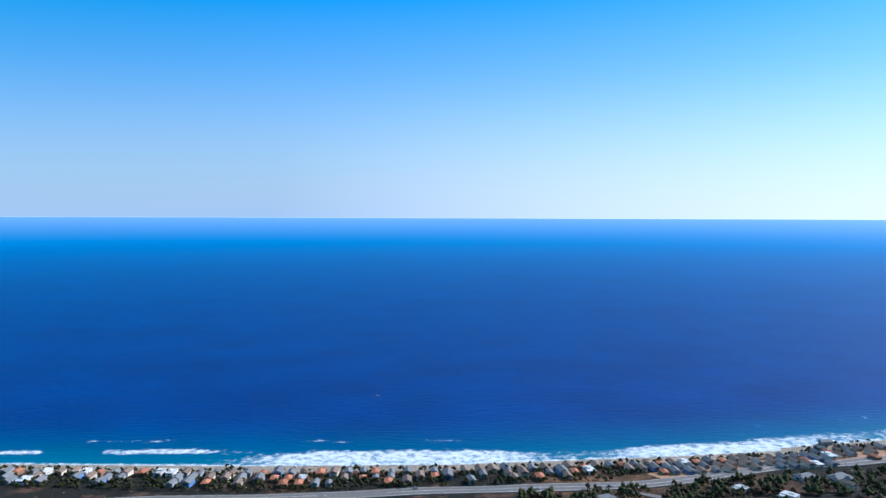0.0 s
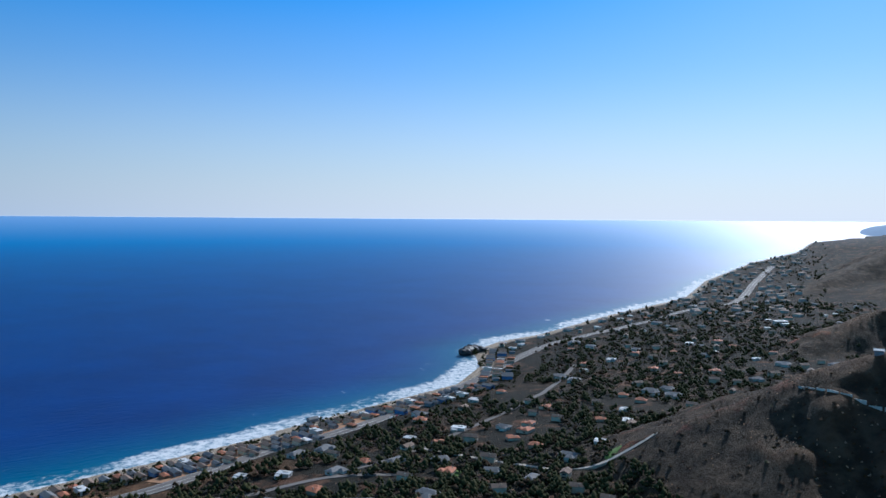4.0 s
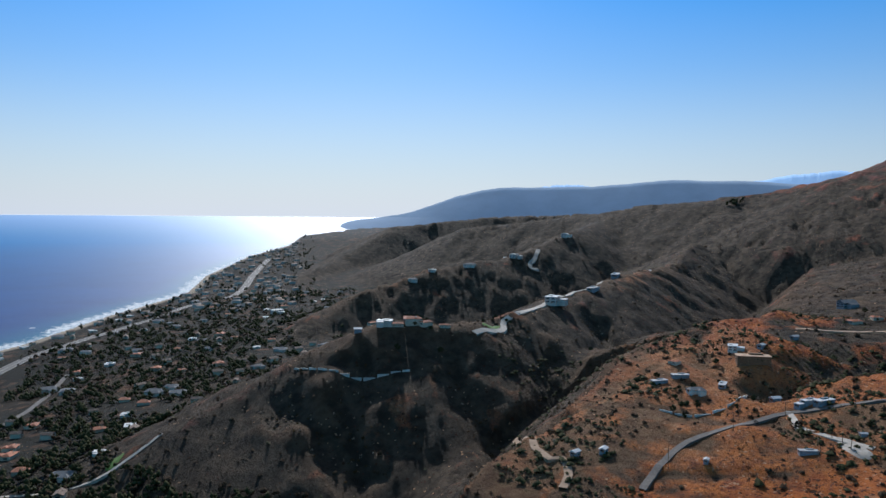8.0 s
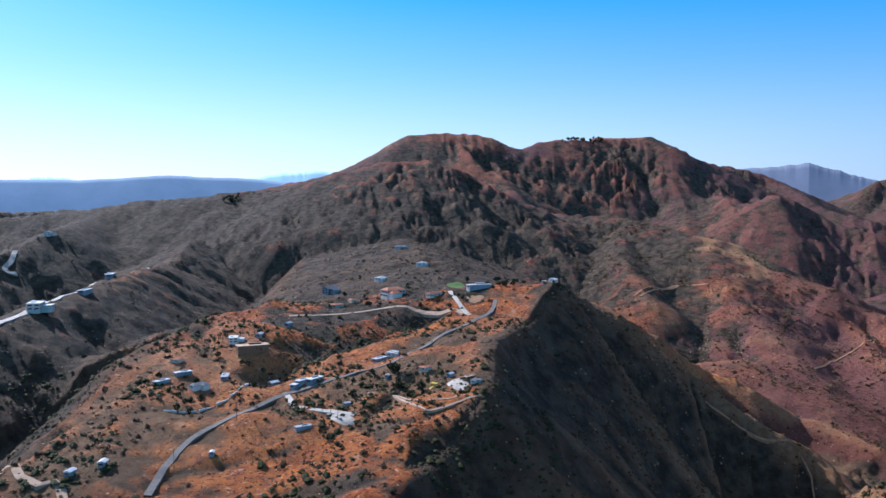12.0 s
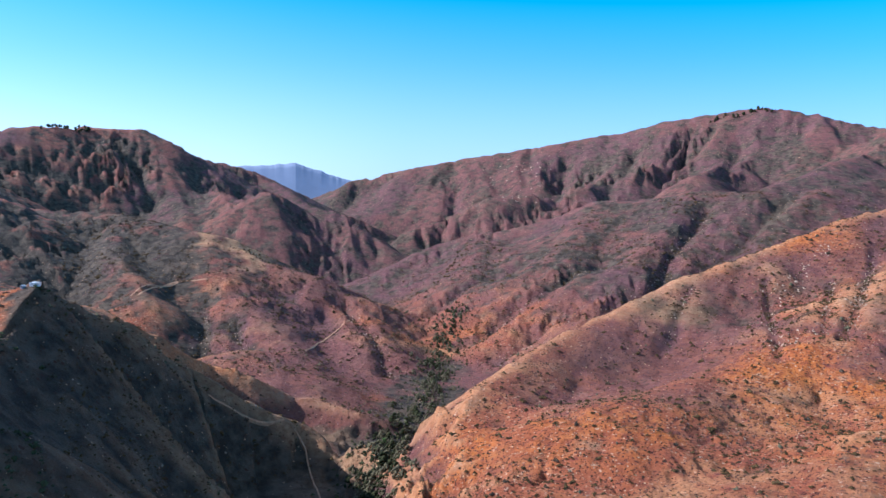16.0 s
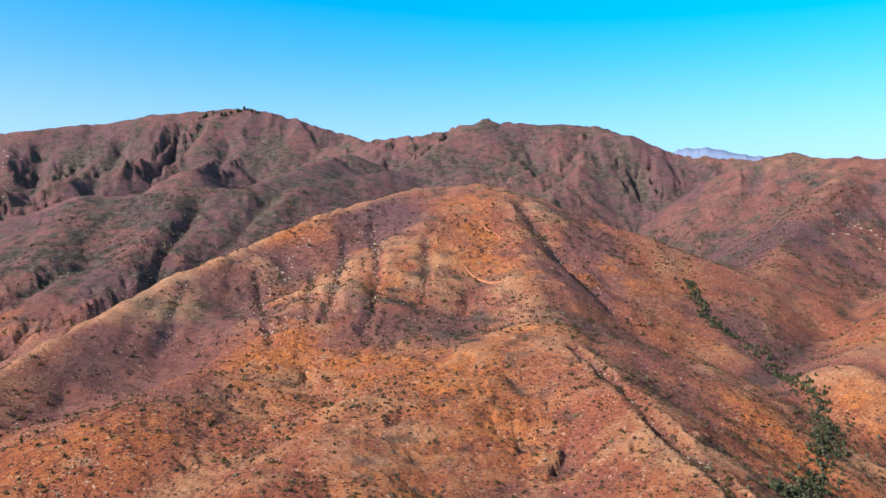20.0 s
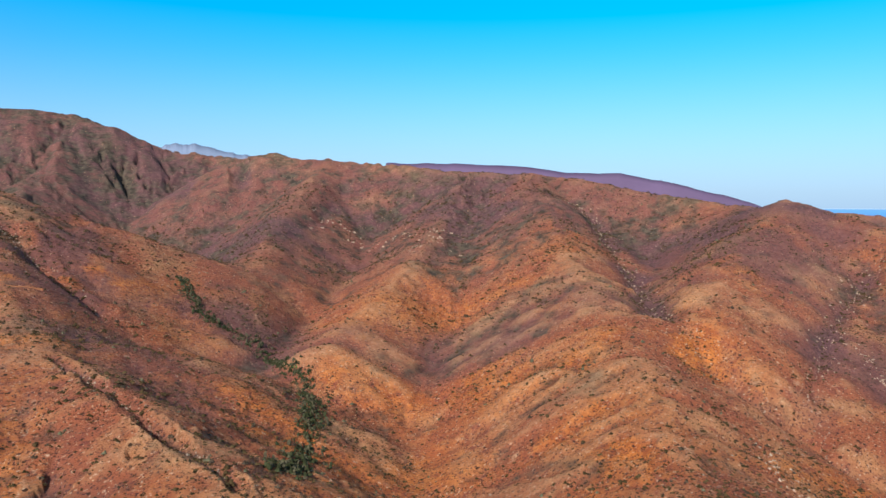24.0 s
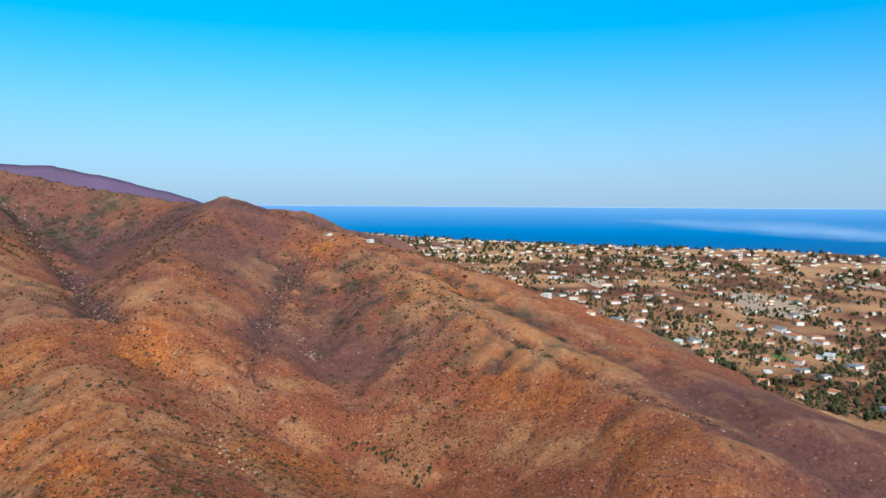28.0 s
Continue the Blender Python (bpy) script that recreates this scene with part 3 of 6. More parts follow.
SHEET_CUT = rain_cut(SHEET_Z, SHEET_X, SHEET_Y, SHEET_OUT)
SHEET_Z = SHEET_Z + SHEET_CUT
# creek beds inland stay above the sea
SHEET_Z = np.where(SHEET_SEA > 40, np.maximum(SHEET_Z, 4.0), SHEET_Z)


def land(x, y, full=False):
    """The height of the ground sheet at x, y; if full, also metres to the waterline and how far the hills stand out of the plain."""
    a = np.interp((np.degrees(np.arctan2(x, y)) - FIRST) % 360, np.append(TURNS, 360), np.arange(len(TURNS) + 1))
    b = np.interp(np.hypot(x, y), DISTS, np.arange(len(DISTS)))
    i, j = np.minimum(a.astype(int), len(TURNS) - 1), np.minimum(b.astype(int), len(DISTS) - 2)
    u, v = a - i, b - j
    z = point(SHEET_Z, i, j, u, v)
    return (z, point(SHEET_SEA, i, j, u, v), point(SHEET_OUT, i, j, u, v)) if full else z


# -- end of the lie of the land --


def sheet(name, z_of, bearings, dists, material, colours):
    """One sheet of ground round the point under the camera, with named colour layers."""
    az, rr = np.meshgrid(np.radians(bearings), dists, indexing="ij")
    x, y = rr * np.sin(az), rr * np.cos(az)
    z, layers = z_of(x, y)
    n, m = x.shape
    co = np.stack([x, y, z], -1).reshape(-1, 3)
    i, j = np.meshgrid(np.arange(n), np.arange(m - 1), indexing="ij")
    a, b2 = i * m + j, ((i + 1) % n) * m + j
    quads = np.stack([a, b2, b2 + 1, a + 1], -1).reshape(-1, 4)[:, ::-1]
    me = bpy.data.meshes.new(name)
    me.vertices.add(len(co))
    me.vertices.foreach_set("co", co.astype(np.float32).ravel())
    me.loops.add(quads.size)
    me.loops.foreach_set("vertex_index", quads.astype(np.int32).ravel())
    me.polygons.add(len(quads))
    me.polygons.foreach_set("loop_start", np.arange(0, quads.size, 4, dtype=np.int32))
    me.update(calc_edges=True)
    me.polygons.foreach_set("use_smooth", np.ones(len(quads), bool))
    for layer, values in zip(colours, layers):
        at = me.attributes.new(layer, "FLOAT_COLOR", "POINT")
        v = np.ones((len(co), 4), np.float32)
        v[:, :3] = values.reshape(-1, 3)
        at.data.foreach_set("color", v.ravel())
    me.materials.append(material)
    return new(name, me)


def hollow(z, na, nr):
    """How far the ground lies below its surroundings, na by nr steps of the sheet around."""
    k = np.concatenate([z[-na:], z, z[:na]], 0).cumsum(0)
    a = (k[2 * na:] - np.concatenate([np.zeros((1, z.shape[1])), k[:-2 * na - 1]], 0)) / (2 * na + 1)
    pad = np.pad(a, ((0, 0), (nr + 1, nr)), mode="edge").cumsum(1)
    return (pad[:, 2 * nr + 1:] - pad[:, :-2 * nr - 1]) / (2 * nr + 1) - z


# stretches of orange earth, pale bare ground, ash and green: bearing, distance, half width and half depth;
# the ash at 339.0 and 333.0 is maroon soil with painted shade
PATCHES = """iron 61.3 770 35 68, iron 81.3 962 50 76, iron 87.4 836 56 77, bare 90.8 784 26 50, ash 74.5 962 79 137, bare 76.2 602 59 36, ash 65.5 1122 101 124, bare 60.1 1285 58 60,
iron 72.0 1205 45 40, bare 94.0 700 55 60, bare 61.2 1220 40 70, bare 39.9 910 61 91, iron 45.0 952 86 82, bare 33.6 1580 71 68, bare 41.6 1325 40 67, ash 25.5 1645 148 200,
ash 48.4 1435 129 200, iron 56.3 490 29 38, bare 58.4 534 10 35, bare 13.9 514 85 48, iron 7.3 1104 74 49, iron 355.0 1036 93 150, iron 7.4 992 30 50, bare 353.2 582 52 45,
iron 357.5 642 96 22, iron 5.2 606 68 75, ash 0.9 730 88 77, ash 349.2 818 55 105, bare 346.0 712 32 95, iron 340.6 524 63 26, bare 22.1 608 46 125, bare 26.3 1985 119 78,
ash 15.4 1002 68 200, scrub 342.7 1770 186 200, iron 348.6 680 102 69, bare 338.7 630 57 77, iron 312.4 1108 75 84, iron 322.5 850 55 90, iron 317.0 930 70 80, iron 324.4 1720 77 200, iron 339.3 1630 134 68,
ash 318.8 1400 157 200, ash 339.0 1380 220 260, ash 333.0 1480 150 200, bare 312.4 1580 71 120"""


def stain(r, bearing, b0, d0, wide, deep, n):
    """An uneven spot round a bearing and distance."""
    side = np.radians((bearing - b0 + 180) % 360 - 180) * r / wide
    return np.clip((1.15 - np.hypot(side, (r - d0) / deep) + (n - 0.5) * 2.2) * 1.8, 0, 1)


def ground_layers(x, y):
    z, sea, out = SHEET_Z, SHEET_SEA, SHEET_OUT
    rise = np.clip(out / 25, 0, 1)
    size = np.clip(np.hypot(x, y) / 900, 0.5, 3)
    fine, broad = hollow(z, 5, 2) * rise / size, hollow(z, 16, 6) * rise / size
    r = np.hypot(x, y)
    bearing = np.degrees(np.arctan2(x, y)) % 360
    # dark unburnt scrub of the west, thickened to paint in the backlit slopes' shade
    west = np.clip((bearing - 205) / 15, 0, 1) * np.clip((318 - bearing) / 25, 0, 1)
    sand = np.clip((30 - sea) / 10, 0, 1)
    town = np.clip((4 - out) / 10, 0, 1) * np.clip((sea - 10) / 30, 0, 1) * np.clip((y < -200) + (x > 750) + (r > 1500) * (y < 0), 0, 1)
    town = np.maximum(town, np.clip((110 - sea) / 15, 0, 1) * np.clip((sea - 26) / 6, 0, 1) * (r < 1500) * (y < 0) * 0.9)
    n1, n2, n3 = fbm(x / 130, y / 130, 4, 21), fbm(x / 210, y / 210, 4, 31), fbm(x / 90, y / 90, 3, 51)
    ring = np.vstack([NAMED["villspur"][:, :2], NAMED["villwest"][::-1, :2], NAMED["village"][::-1, :2]])
    ring = np.vstack([ring[:1] * 0.6, ring, ring[-1:] * 0.6])
    village, rim = np.zeros(x.shape, bool), np.full(x.shape, 1e9)
    for (ax, ay), (bx, by) in zip(ring, np.roll(ring, -1, 0)):
        with np.errstate(divide="ignore", invalid="ignore"):
            village ^= ((ay > y) != (by > y)) & (x < (bx - ax) * (y - ay) / (by - ay) + ax)
        t = np.clip(((x - ax) * (bx - ax) + (y - ay) * (by - ay)) / ((bx - ax) ** 2 + (by - ay) ** 2 + 1e-9), 0, 1)
        rim = np.minimum(rim, np.hypot(x - ax - t * (bx - ax), y - ay - t * (by - ay)))
    village = np.clip(0.6 + np.where(village, rim, -rim) / 25 + (n3 - 0.5), 0, 1)
    # shade of the steep village wall, painted in as extra dark scrub
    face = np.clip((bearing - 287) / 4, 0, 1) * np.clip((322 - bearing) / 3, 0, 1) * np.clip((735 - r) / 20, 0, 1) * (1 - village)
    # haze put into the far hills' colour: more mauve and scrub with distance
    near_end = np.interp(bearing, [0, 46, 88, 268, 290, 330, 360], [950, 950, 1350, 1350, 1150, 1150, 950])
    east = np.clip((bearing - 12) / 20, 0, 1) * np.clip((130 - bearing) / 10, 0, 1) * np.clip((2450 - r) / 300, 0, 1)
    far = np.clip((r - near_end + 160 * (n1 - 0.5)) / 450, 0, 1) * (1 - 0.25 * east)
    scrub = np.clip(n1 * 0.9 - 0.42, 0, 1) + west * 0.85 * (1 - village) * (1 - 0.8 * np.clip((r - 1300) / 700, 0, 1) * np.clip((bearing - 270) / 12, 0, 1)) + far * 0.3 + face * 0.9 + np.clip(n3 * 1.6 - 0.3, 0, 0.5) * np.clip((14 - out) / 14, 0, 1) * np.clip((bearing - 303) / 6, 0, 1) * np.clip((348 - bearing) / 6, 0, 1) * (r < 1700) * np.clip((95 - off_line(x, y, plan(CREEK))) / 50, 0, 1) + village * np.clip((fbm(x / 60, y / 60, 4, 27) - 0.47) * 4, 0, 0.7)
    scrub = scrub + np.clip(fine * 0.16 + broad * 0.05, -0.3, 0.5) * (0.15 + 0.85 * west)
    iron = np.clip((n3 - 0.50) * 4 - fine * 0.15, 0, 1) * 0.75 * (1 - west) * (1 - 0.8 * far)
    ash = np.clip(np.clip((n2 - 0.47) * 4 + broad * 0.05, 0, 1) * 0.75 + far * (0.8 - 0.45 * west), 0, 0.94) * (1 - village)
    bare = village * np.clip((n2 - 0.4) * 3, 0, 1) * 0.4 + (1 - village) * np.clip(-fine * 0.07 - broad * 0.05 - 0.1 + (n1 - 0.5) * 1.1, 0, 0.45) * (1 - 0.8 * west) * (1 - 0.95 * far)
    town = town * np.where(x > 600, 0.4, 1.0)
    ash = np.clip(ash + SHEET_WORN * np.clip(n1 * 2 - 0.6, 0, 0.35), 0, 0.94)
    iron = np.maximum(iron, village * np.clip((n3 - 0.36) * 4, 0.1, 0.75))
    flat = (x > 600) & (out < 6)
    ash, scrub = np.where(flat, ash * 0.25, ash), np.where(flat, scrub * 0.5, scrub)
    layers = {"iron": iron, "bare": bare, "ash": ash, "scrub": scrub}
    for line in PATCHES.split(","):
        kind, *where = line.split()
        b0, d0, wide, deep = [float(v) for v in where]
        if kind == "ash":  # ash first: the lighter soils lie on it
            layers["bare"] = bare = bare * (1 - stain(r, bearing, b0, d0, wide, deep, n3))
        amount = {"iron": 0.85, "bare": 0.8, "ash": 0.7, "scrub": 0.45}[kind]
        grown = stain(r, bearing, b0, d0, wide, deep, fbm(x / 35, y / 35, 3, 57)) * amount
        layers[kind] = np.maximum(layers[kind], grown)
    iron, bare, ash, scrub = layers["iron"], layers["bare"], layers["ash"], layers["scrub"]
    bare = bare + (x > 600) * (out < 4) * np.clip((n1 - 0.36) * 3, 0, 0.8)
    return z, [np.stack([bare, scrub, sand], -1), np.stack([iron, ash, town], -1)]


def sea_layers(x, y):
    r = np.hypot(x, y)
    d = spread_out(r)
    z = bowl(r)
    s = -shore(x * d / r, y * d / r)
    wob = (fbm(x / 90, y / 90, 3, 61) - 0.5) * 26
    band = lambda at, wide: np.clip(1 - np.abs(s + wob - at) / wide, 0, 1)
    rough = value_noise(x / 130, y / 130, 71)
    beach = np.clip((np.degrees(np.arctan2(x, y)) % 360 - 160) / 11, 0, 1)
    wide = 14 + 22 * beach + 12 * rough
    solid = np.clip((wide - s - wob * 0.5) / 14 + 0.5, 0, 1.25) * np.clip(0.5 + 1.1 * (rough - 0.3), 0.35, 0.9)
    rows = band(36 + 6 * rough, 13) * 1.5 * np.clip(value_noise(x / 75, y / 75, 73) * 3.4 - 0.7, 0, 1)
    surf = np.maximum(solid * beach + rows * (1 - beach), np.clip(1.2 - s / 7, 0, 1.1))
    surf = np.maximum(surf, band(80, 5) * 0.9 * np.clip(value_noise(x / 60, y / 60, 75) * 4 - 2.4, 0, 1))
    surf = np.minimum(surf, 0.82)  # white water never closes fully
    shallow = np.clip(1 - s / 190, 0, 1) ** 2.2
    # the third layer grows with distance from the eye and carries the haze tint
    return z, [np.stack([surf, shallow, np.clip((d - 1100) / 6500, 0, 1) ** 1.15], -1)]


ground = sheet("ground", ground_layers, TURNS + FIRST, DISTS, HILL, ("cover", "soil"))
tagged(ground, "burnt red-brown hills with dry scrub above a coastal plain", "ground", kind="structure")
rings = drawn_in(EYE / np.tan(np.radians(np.linspace(24, 0.02, 160))))
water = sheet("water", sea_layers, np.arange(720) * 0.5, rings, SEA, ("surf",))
tagged(water, "deep blue ocean with white surf along the beach", "sea", kind="structure")


def far_hills(text, material, dist, label):
    """A far range as bearing and angle over the level of the eye, with a front and a back slope."""
    p = plan(text)
    t = np.linspace(0, 1, 220)
    k = np.linspace(0, 1, len(p))
    az, up = np.interp(t, k, p[:, 0]), np.interp(t, k, p[:, 1])
    bumps = (fbm(t * 16 + p[0, 0], t * 0, 5, 8) - 0.5) * 0.2
    bm = bmesh.new()
    grid = []
    for a, e, knob in zip(az, up, bumps):
        crest = EYE + dist * math.tan(radians(e))
        line = []
        for step in range(15):
            part_of = step / 12 if step < 13 else 1 - 0.2 * (step - 12)
            r = dist + (-440 * (1 - part_of) if step < 13 else 45 * (step - 12)) 
            foot = float(bowl(np.array(r))) - 25
            x, y = polar(a, r)
            line.append(bm.verts.new((x, y, foot + (crest - foot) * part_of ** 0.9 + dist * math.tan(radians(knob)) * part_of ** 8)))
        grid.append(line)
    for g, h in zip(grid[:-1], grid[1:]):
        for j in range(14):
            bm.faces.new((g[j], h[j], h[j + 1], g[j + 1])).smooth = True
    me = bpy.data.meshes.new("backdrop")
    bm.to_mesh(me)
    bm.free()
    me.materials.append(material)
    return tagged(new("backdrop", me), label, "mountains", kind="structure")


# far ranges whose blue and mauve are haze put into colour and emission
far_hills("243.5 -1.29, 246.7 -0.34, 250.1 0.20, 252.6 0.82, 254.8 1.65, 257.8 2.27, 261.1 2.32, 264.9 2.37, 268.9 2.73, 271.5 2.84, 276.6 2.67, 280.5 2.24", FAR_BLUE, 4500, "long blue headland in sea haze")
far_hills("259.9 2.15, 261.1 2.36, 262.8 2.54, 264.7 2.37", FAR_PALE, 4790, "mountains on the horizon in painted pale blue haze")
far_hills("275.8 2.68, 278.4 3.11, 279.8 3.17, 280.8 3.34, 282.4 3.19, 284.0 2.93", FAR_PALE, 4790, "mountains on the horizon in painted pale blue haze")
far_hills("311.6 3.34, 314.2 3.48, 316.3 3.66, 318.4 3.02, 320.6 2.30", FAR_PURPLE, 4300, "mountain beyond the canyon in painted blue haze")
far_hills("21.0 3.97, 21.9 4.40, 23.7 4.44, 26.3 3.86, 28.1 3.62", FAR_PURPLE, 4000, "summit behind the ridge in painted blue haze")


far_hills("37.5 3.30, 38.8 3.31, 42.5 3.25, 48.0 3.03, 51.0 2.62, 55.0 2.55, 57.2 2.12, 58.8 1.83, 61.4 1.12, 64.2 0.36, 65.6 -0.20", FAR_MAUVE, 3500, "distant burnt ridge in painted mauve haze")


def horizon_haze():
    """Sea haze as an added glowing sheet over the far water, brightest at the level of the eye and below the sun."""
    m = bpy.data.materials.new("sea_haze_glow")
    m.use_nodes = True
    tree = m.node_tree
    out = tree.nodes["Material Output"]
    tree.nodes.remove(tree.nodes["Principled BSDF"])
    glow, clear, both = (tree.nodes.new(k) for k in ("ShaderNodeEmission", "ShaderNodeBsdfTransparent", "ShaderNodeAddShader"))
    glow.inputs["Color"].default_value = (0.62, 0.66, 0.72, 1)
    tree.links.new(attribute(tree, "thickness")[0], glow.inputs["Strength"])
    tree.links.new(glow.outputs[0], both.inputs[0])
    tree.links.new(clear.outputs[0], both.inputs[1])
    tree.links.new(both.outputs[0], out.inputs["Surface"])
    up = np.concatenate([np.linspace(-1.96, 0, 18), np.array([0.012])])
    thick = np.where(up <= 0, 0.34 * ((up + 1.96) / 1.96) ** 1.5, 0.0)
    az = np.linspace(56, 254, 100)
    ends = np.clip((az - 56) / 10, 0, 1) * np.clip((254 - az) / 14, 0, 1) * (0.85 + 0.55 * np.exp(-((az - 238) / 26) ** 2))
    a, e = np.meshgrid(az, up, indexing="ij")
    x, y = polar(a, 3600.0)
    co = np.stack([x, y, EYE + 3600 * np.tan(np.radians(e))], -1).reshape(-1, 3)
    n = len(up)
    faces = [(i * n + j, (i + 1) * n + j, (i + 1) * n + j + 1, i * n + j + 1) for i in range(len(az) - 1) for j in range(n - 1)]
    me = bpy.data.meshes.new("backdrop")
    me.from_pydata([tuple(c) for c in co], [], faces)
    at = me.attributes.new("thickness", "FLOAT_COLOR", "POINT")
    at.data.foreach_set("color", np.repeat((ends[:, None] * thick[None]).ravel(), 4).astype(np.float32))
    me.polygons.foreach_set("use_smooth", np.ones(len(faces), bool))
    me.materials.append(m)
    return tagged(new("backdrop", me), "glowing sheet standing for pale sea haze along the far horizon", "haze", kind="structure")


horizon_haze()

# ---- materials of the things ----
ASPHALT = simple("asphalt", (0.19, 0.16, 0.135), 0.85, 1.2, 0.2)
LANE = simple("worn_pale_asphalt", (0.17, 0.14, 0.115), 0.85, 1.5, 0.2)
CONCRETE = simple("pale_concrete", (0.46, 0.39, 0.31), 0.8, 2.0, 0.18)
TRAIL = simple("worn_trail", (0.42, 0.15, 0.055), 0.95, 2.0, 0.25)
DIRT = simple("graded_dirt", (0.42, 0.22, 0.11), 0.95, 3.0, 0.25)
PALE_DIRT = simple("pale_dirt_path", (0.50, 0.33, 0.21), 0.95, 3.0, 0.2)
PAINT = simple("road_paint", (0.75, 0.72, 0.62), 0.7, 0.5, 0.1)
OLIVE = simple("olive_brush", (0.078, 0.046, 0.018), 0.9, 1.5, 0.5, 0.04)
WHITE = simple("white_stucco", (0.68, 0.62, 0.53), 0.75, 2.5, 0.08)
CREAM = simple("cream_stucco", (0.62, 0.52, 0.38), 0.8, 2.5, 0.1)
GREY = simple("grey_boards", (0.30, 0.31, 0.32), 0.8, 1.5, 0.15)
BLUE = simple("blue_boards", (0.12, 0.22, 0.42), 0.7, 1.5, 0.15)
WOOD = simple("weathered_timber", (0.26, 0.15, 0.08), 0.85, 0.8, 0.3)
TILE = simple("terracotta_roof", (0.48, 0.17, 0.08), 0.8, 0.8, 0.25)
SHINGLE = simple("grey_shingle", (0.20, 0.19, 0.18), 0.85, 0.7, 0.3)
BROWN_SHINGLE = simple("brown_shingle", (0.24, 0.16, 0.11), 0.85, 0.7, 0.3)
GRAVEL_ROOF = simple("white_membrane_roof", (0.62, 0.59, 0.55), 0.6, 3.0, 0.1)
GLASS = simple("window_glass", (0.03, 0.04, 0.055), 0.08, 1.0, 0.2, 0.8)
DARK = simple("dark_metal", (0.05, 0.05, 0.055), 0.5, 0.6, 0.2)
YELLOW = simple("yellow_paint", (0.80, 0.58, 0.06), 0.6, 1.0, 0.1)
LAWN = simple("watered_lawn", (0.10, 0.17, 0.03), 0.9, 2.0, 0.3)
LEAF = simple("oak_leaf", (0.048, 0.048, 0.019), 0.75, 1.6, 0.45, 0.04)
PALE_LEAF = simple("grey_green_leaf", (0.12, 0.098, 0.052), 0.75, 1.8, 0.4, 0.04)
DRY_LEAF = simple("dry_brush", (0.068, 0.044, 0.026), 0.9, 2.0, 0.4, 0.04)
BARK = simple("bark", (0.16, 0.11, 0.075), 0.9, 0.5, 0.3)
ROCK = simple("pale_rock", (0.45, 0.30, 0.19), 0.9, 2.0, 0.3)
DARK_ROCK = simple("wet_dark_rock", (0.075, 0.065, 0.058), 0.6, 3.0, 0.35)
RUBBER = simple("tyre_rubber", (0.03, 0.03, 0.03), 0.8, 0.2, 0.1)
CAR_PAINTS = [simple(n, c, 0.25, 4.0, 0.04, 0.6) for n, c in (("white_car_paint", (0.8, 0.8, 0.8)), ("black_car_paint", (0.03, 0.03, 0.035)), ("silver_car_paint", (0.45, 0.46, 0.48)), ("red_car_paint", (0.4, 0.04, 0.03)))]

# ---- helpers for things ----


def as_mesh(name, bm, material, smooth=False):
    me = bpy.data.meshes.new(name)
    bmesh.ops.recalc_face_normals(bm, faces=bm.faces)
    if smooth:
        for f in bm.faces:
            f.smooth = True
    bm.to_mesh(me)
    bm.free()
    me.materials.append(material)
    return me


def part(name, bm, material, parent, label="", at=None, smooth=False):
    ob = new(name, bm if isinstance(bm, bpy.types.Mesh) else as_mesh(name, bm, material, smooth))
    ob.parent = parent
    if at is not None:
        ob.matrix_basis = at
    return tagged(ob, label)


def thing(name, label, category, group="", at=None):
    ob = tagged(new(name), label, category, group)
    if at is not None:
        ob.matrix_basis = at
    return ob


def box(w, d, h, x=0.0, y=0.0, z=0.0, bm=None, taper=1.0, edge=0.0):
    """A block with its base centre at x, y, z; edge: a bevel."""
    bm = bm or bmesh.new()
    v = [bm.verts.new((x + sx * w / 2 * k, y + sy * d / 2 * k, z + zz)) for zz, k in ((0, 1), (h, taper)) for sx, sy in ((-1, -1), (1, -1), (1, 1), (-1, 1))]
    faces = [bm.faces.new([v[i] for i in q]) for q in ((3, 2, 1, 0), (4, 5, 6, 7), (0, 1, 5, 4), (1, 2, 6, 5), (2, 3, 7, 6), (3, 0, 4, 7))]
    if edge:
        edges = list({e for f in faces for e in f.edges})
        bmesh.ops.bevel(bm, geom=edges, offset=edge, segments=1, affect="EDGES")
    return bm


def gable_roof(w, d, h, z, over=0.6, hip=0.0):
    """A pitched roof over w by d with its ridge along d; hip: how far the ridge ends are drawn in."""
    bm = bmesh.new()
    a, c = w / 2 + over, d / 2 + over
    v = [bm.verts.new(p) for p in ((-a, -c, z), (a, -c, z), (a, c, z), (-a, c, z), (0, -c + hip, z + h), (0, c - hip, z + h))]
    low = [bm.verts.new((p.co.x, p.co.y, z - 0.28)) for p in v[:4]]
    for q in ((v[0], v[4], v[5], v[3]), (v[1], v[2], v[5], v[4]), (v[0], v[1], v[4]), (v[2], v[3], v[5]), (low[0], low[3], low[2], low[1])):
        bm.faces.new(q)
    for i in range(4):
        j = (i + 1) % 4
        bm.faces.new((v[i], low[i], low[j], v[j]))
    return bm


def rod(r0, r1, h, n=6, bm=None, base=(0, 0, 0), lean=(0, 0)):
    bm = bm or bmesh.new()
    rings = []
    for r, z, k in ((r0, 0, 0), (r1, h, 1)):
        rings.append([bm.verts.new((base[0] + lean[0] * k + r * math.cos(6.2832 * i / n), base[1] + lean[1] * k + r * math.sin(6.2832 * i / n), base[2] + z)) for i in range(n)])
    for i in range(n):
        j = (i + 1) % n
        bm.faces.new((rings[0][i], rings[0][j], rings[1][j], rings[1][i]))
    bm.faces.new(rings[1])
    bm.faces.new(rings[0][::-1])
    return bm


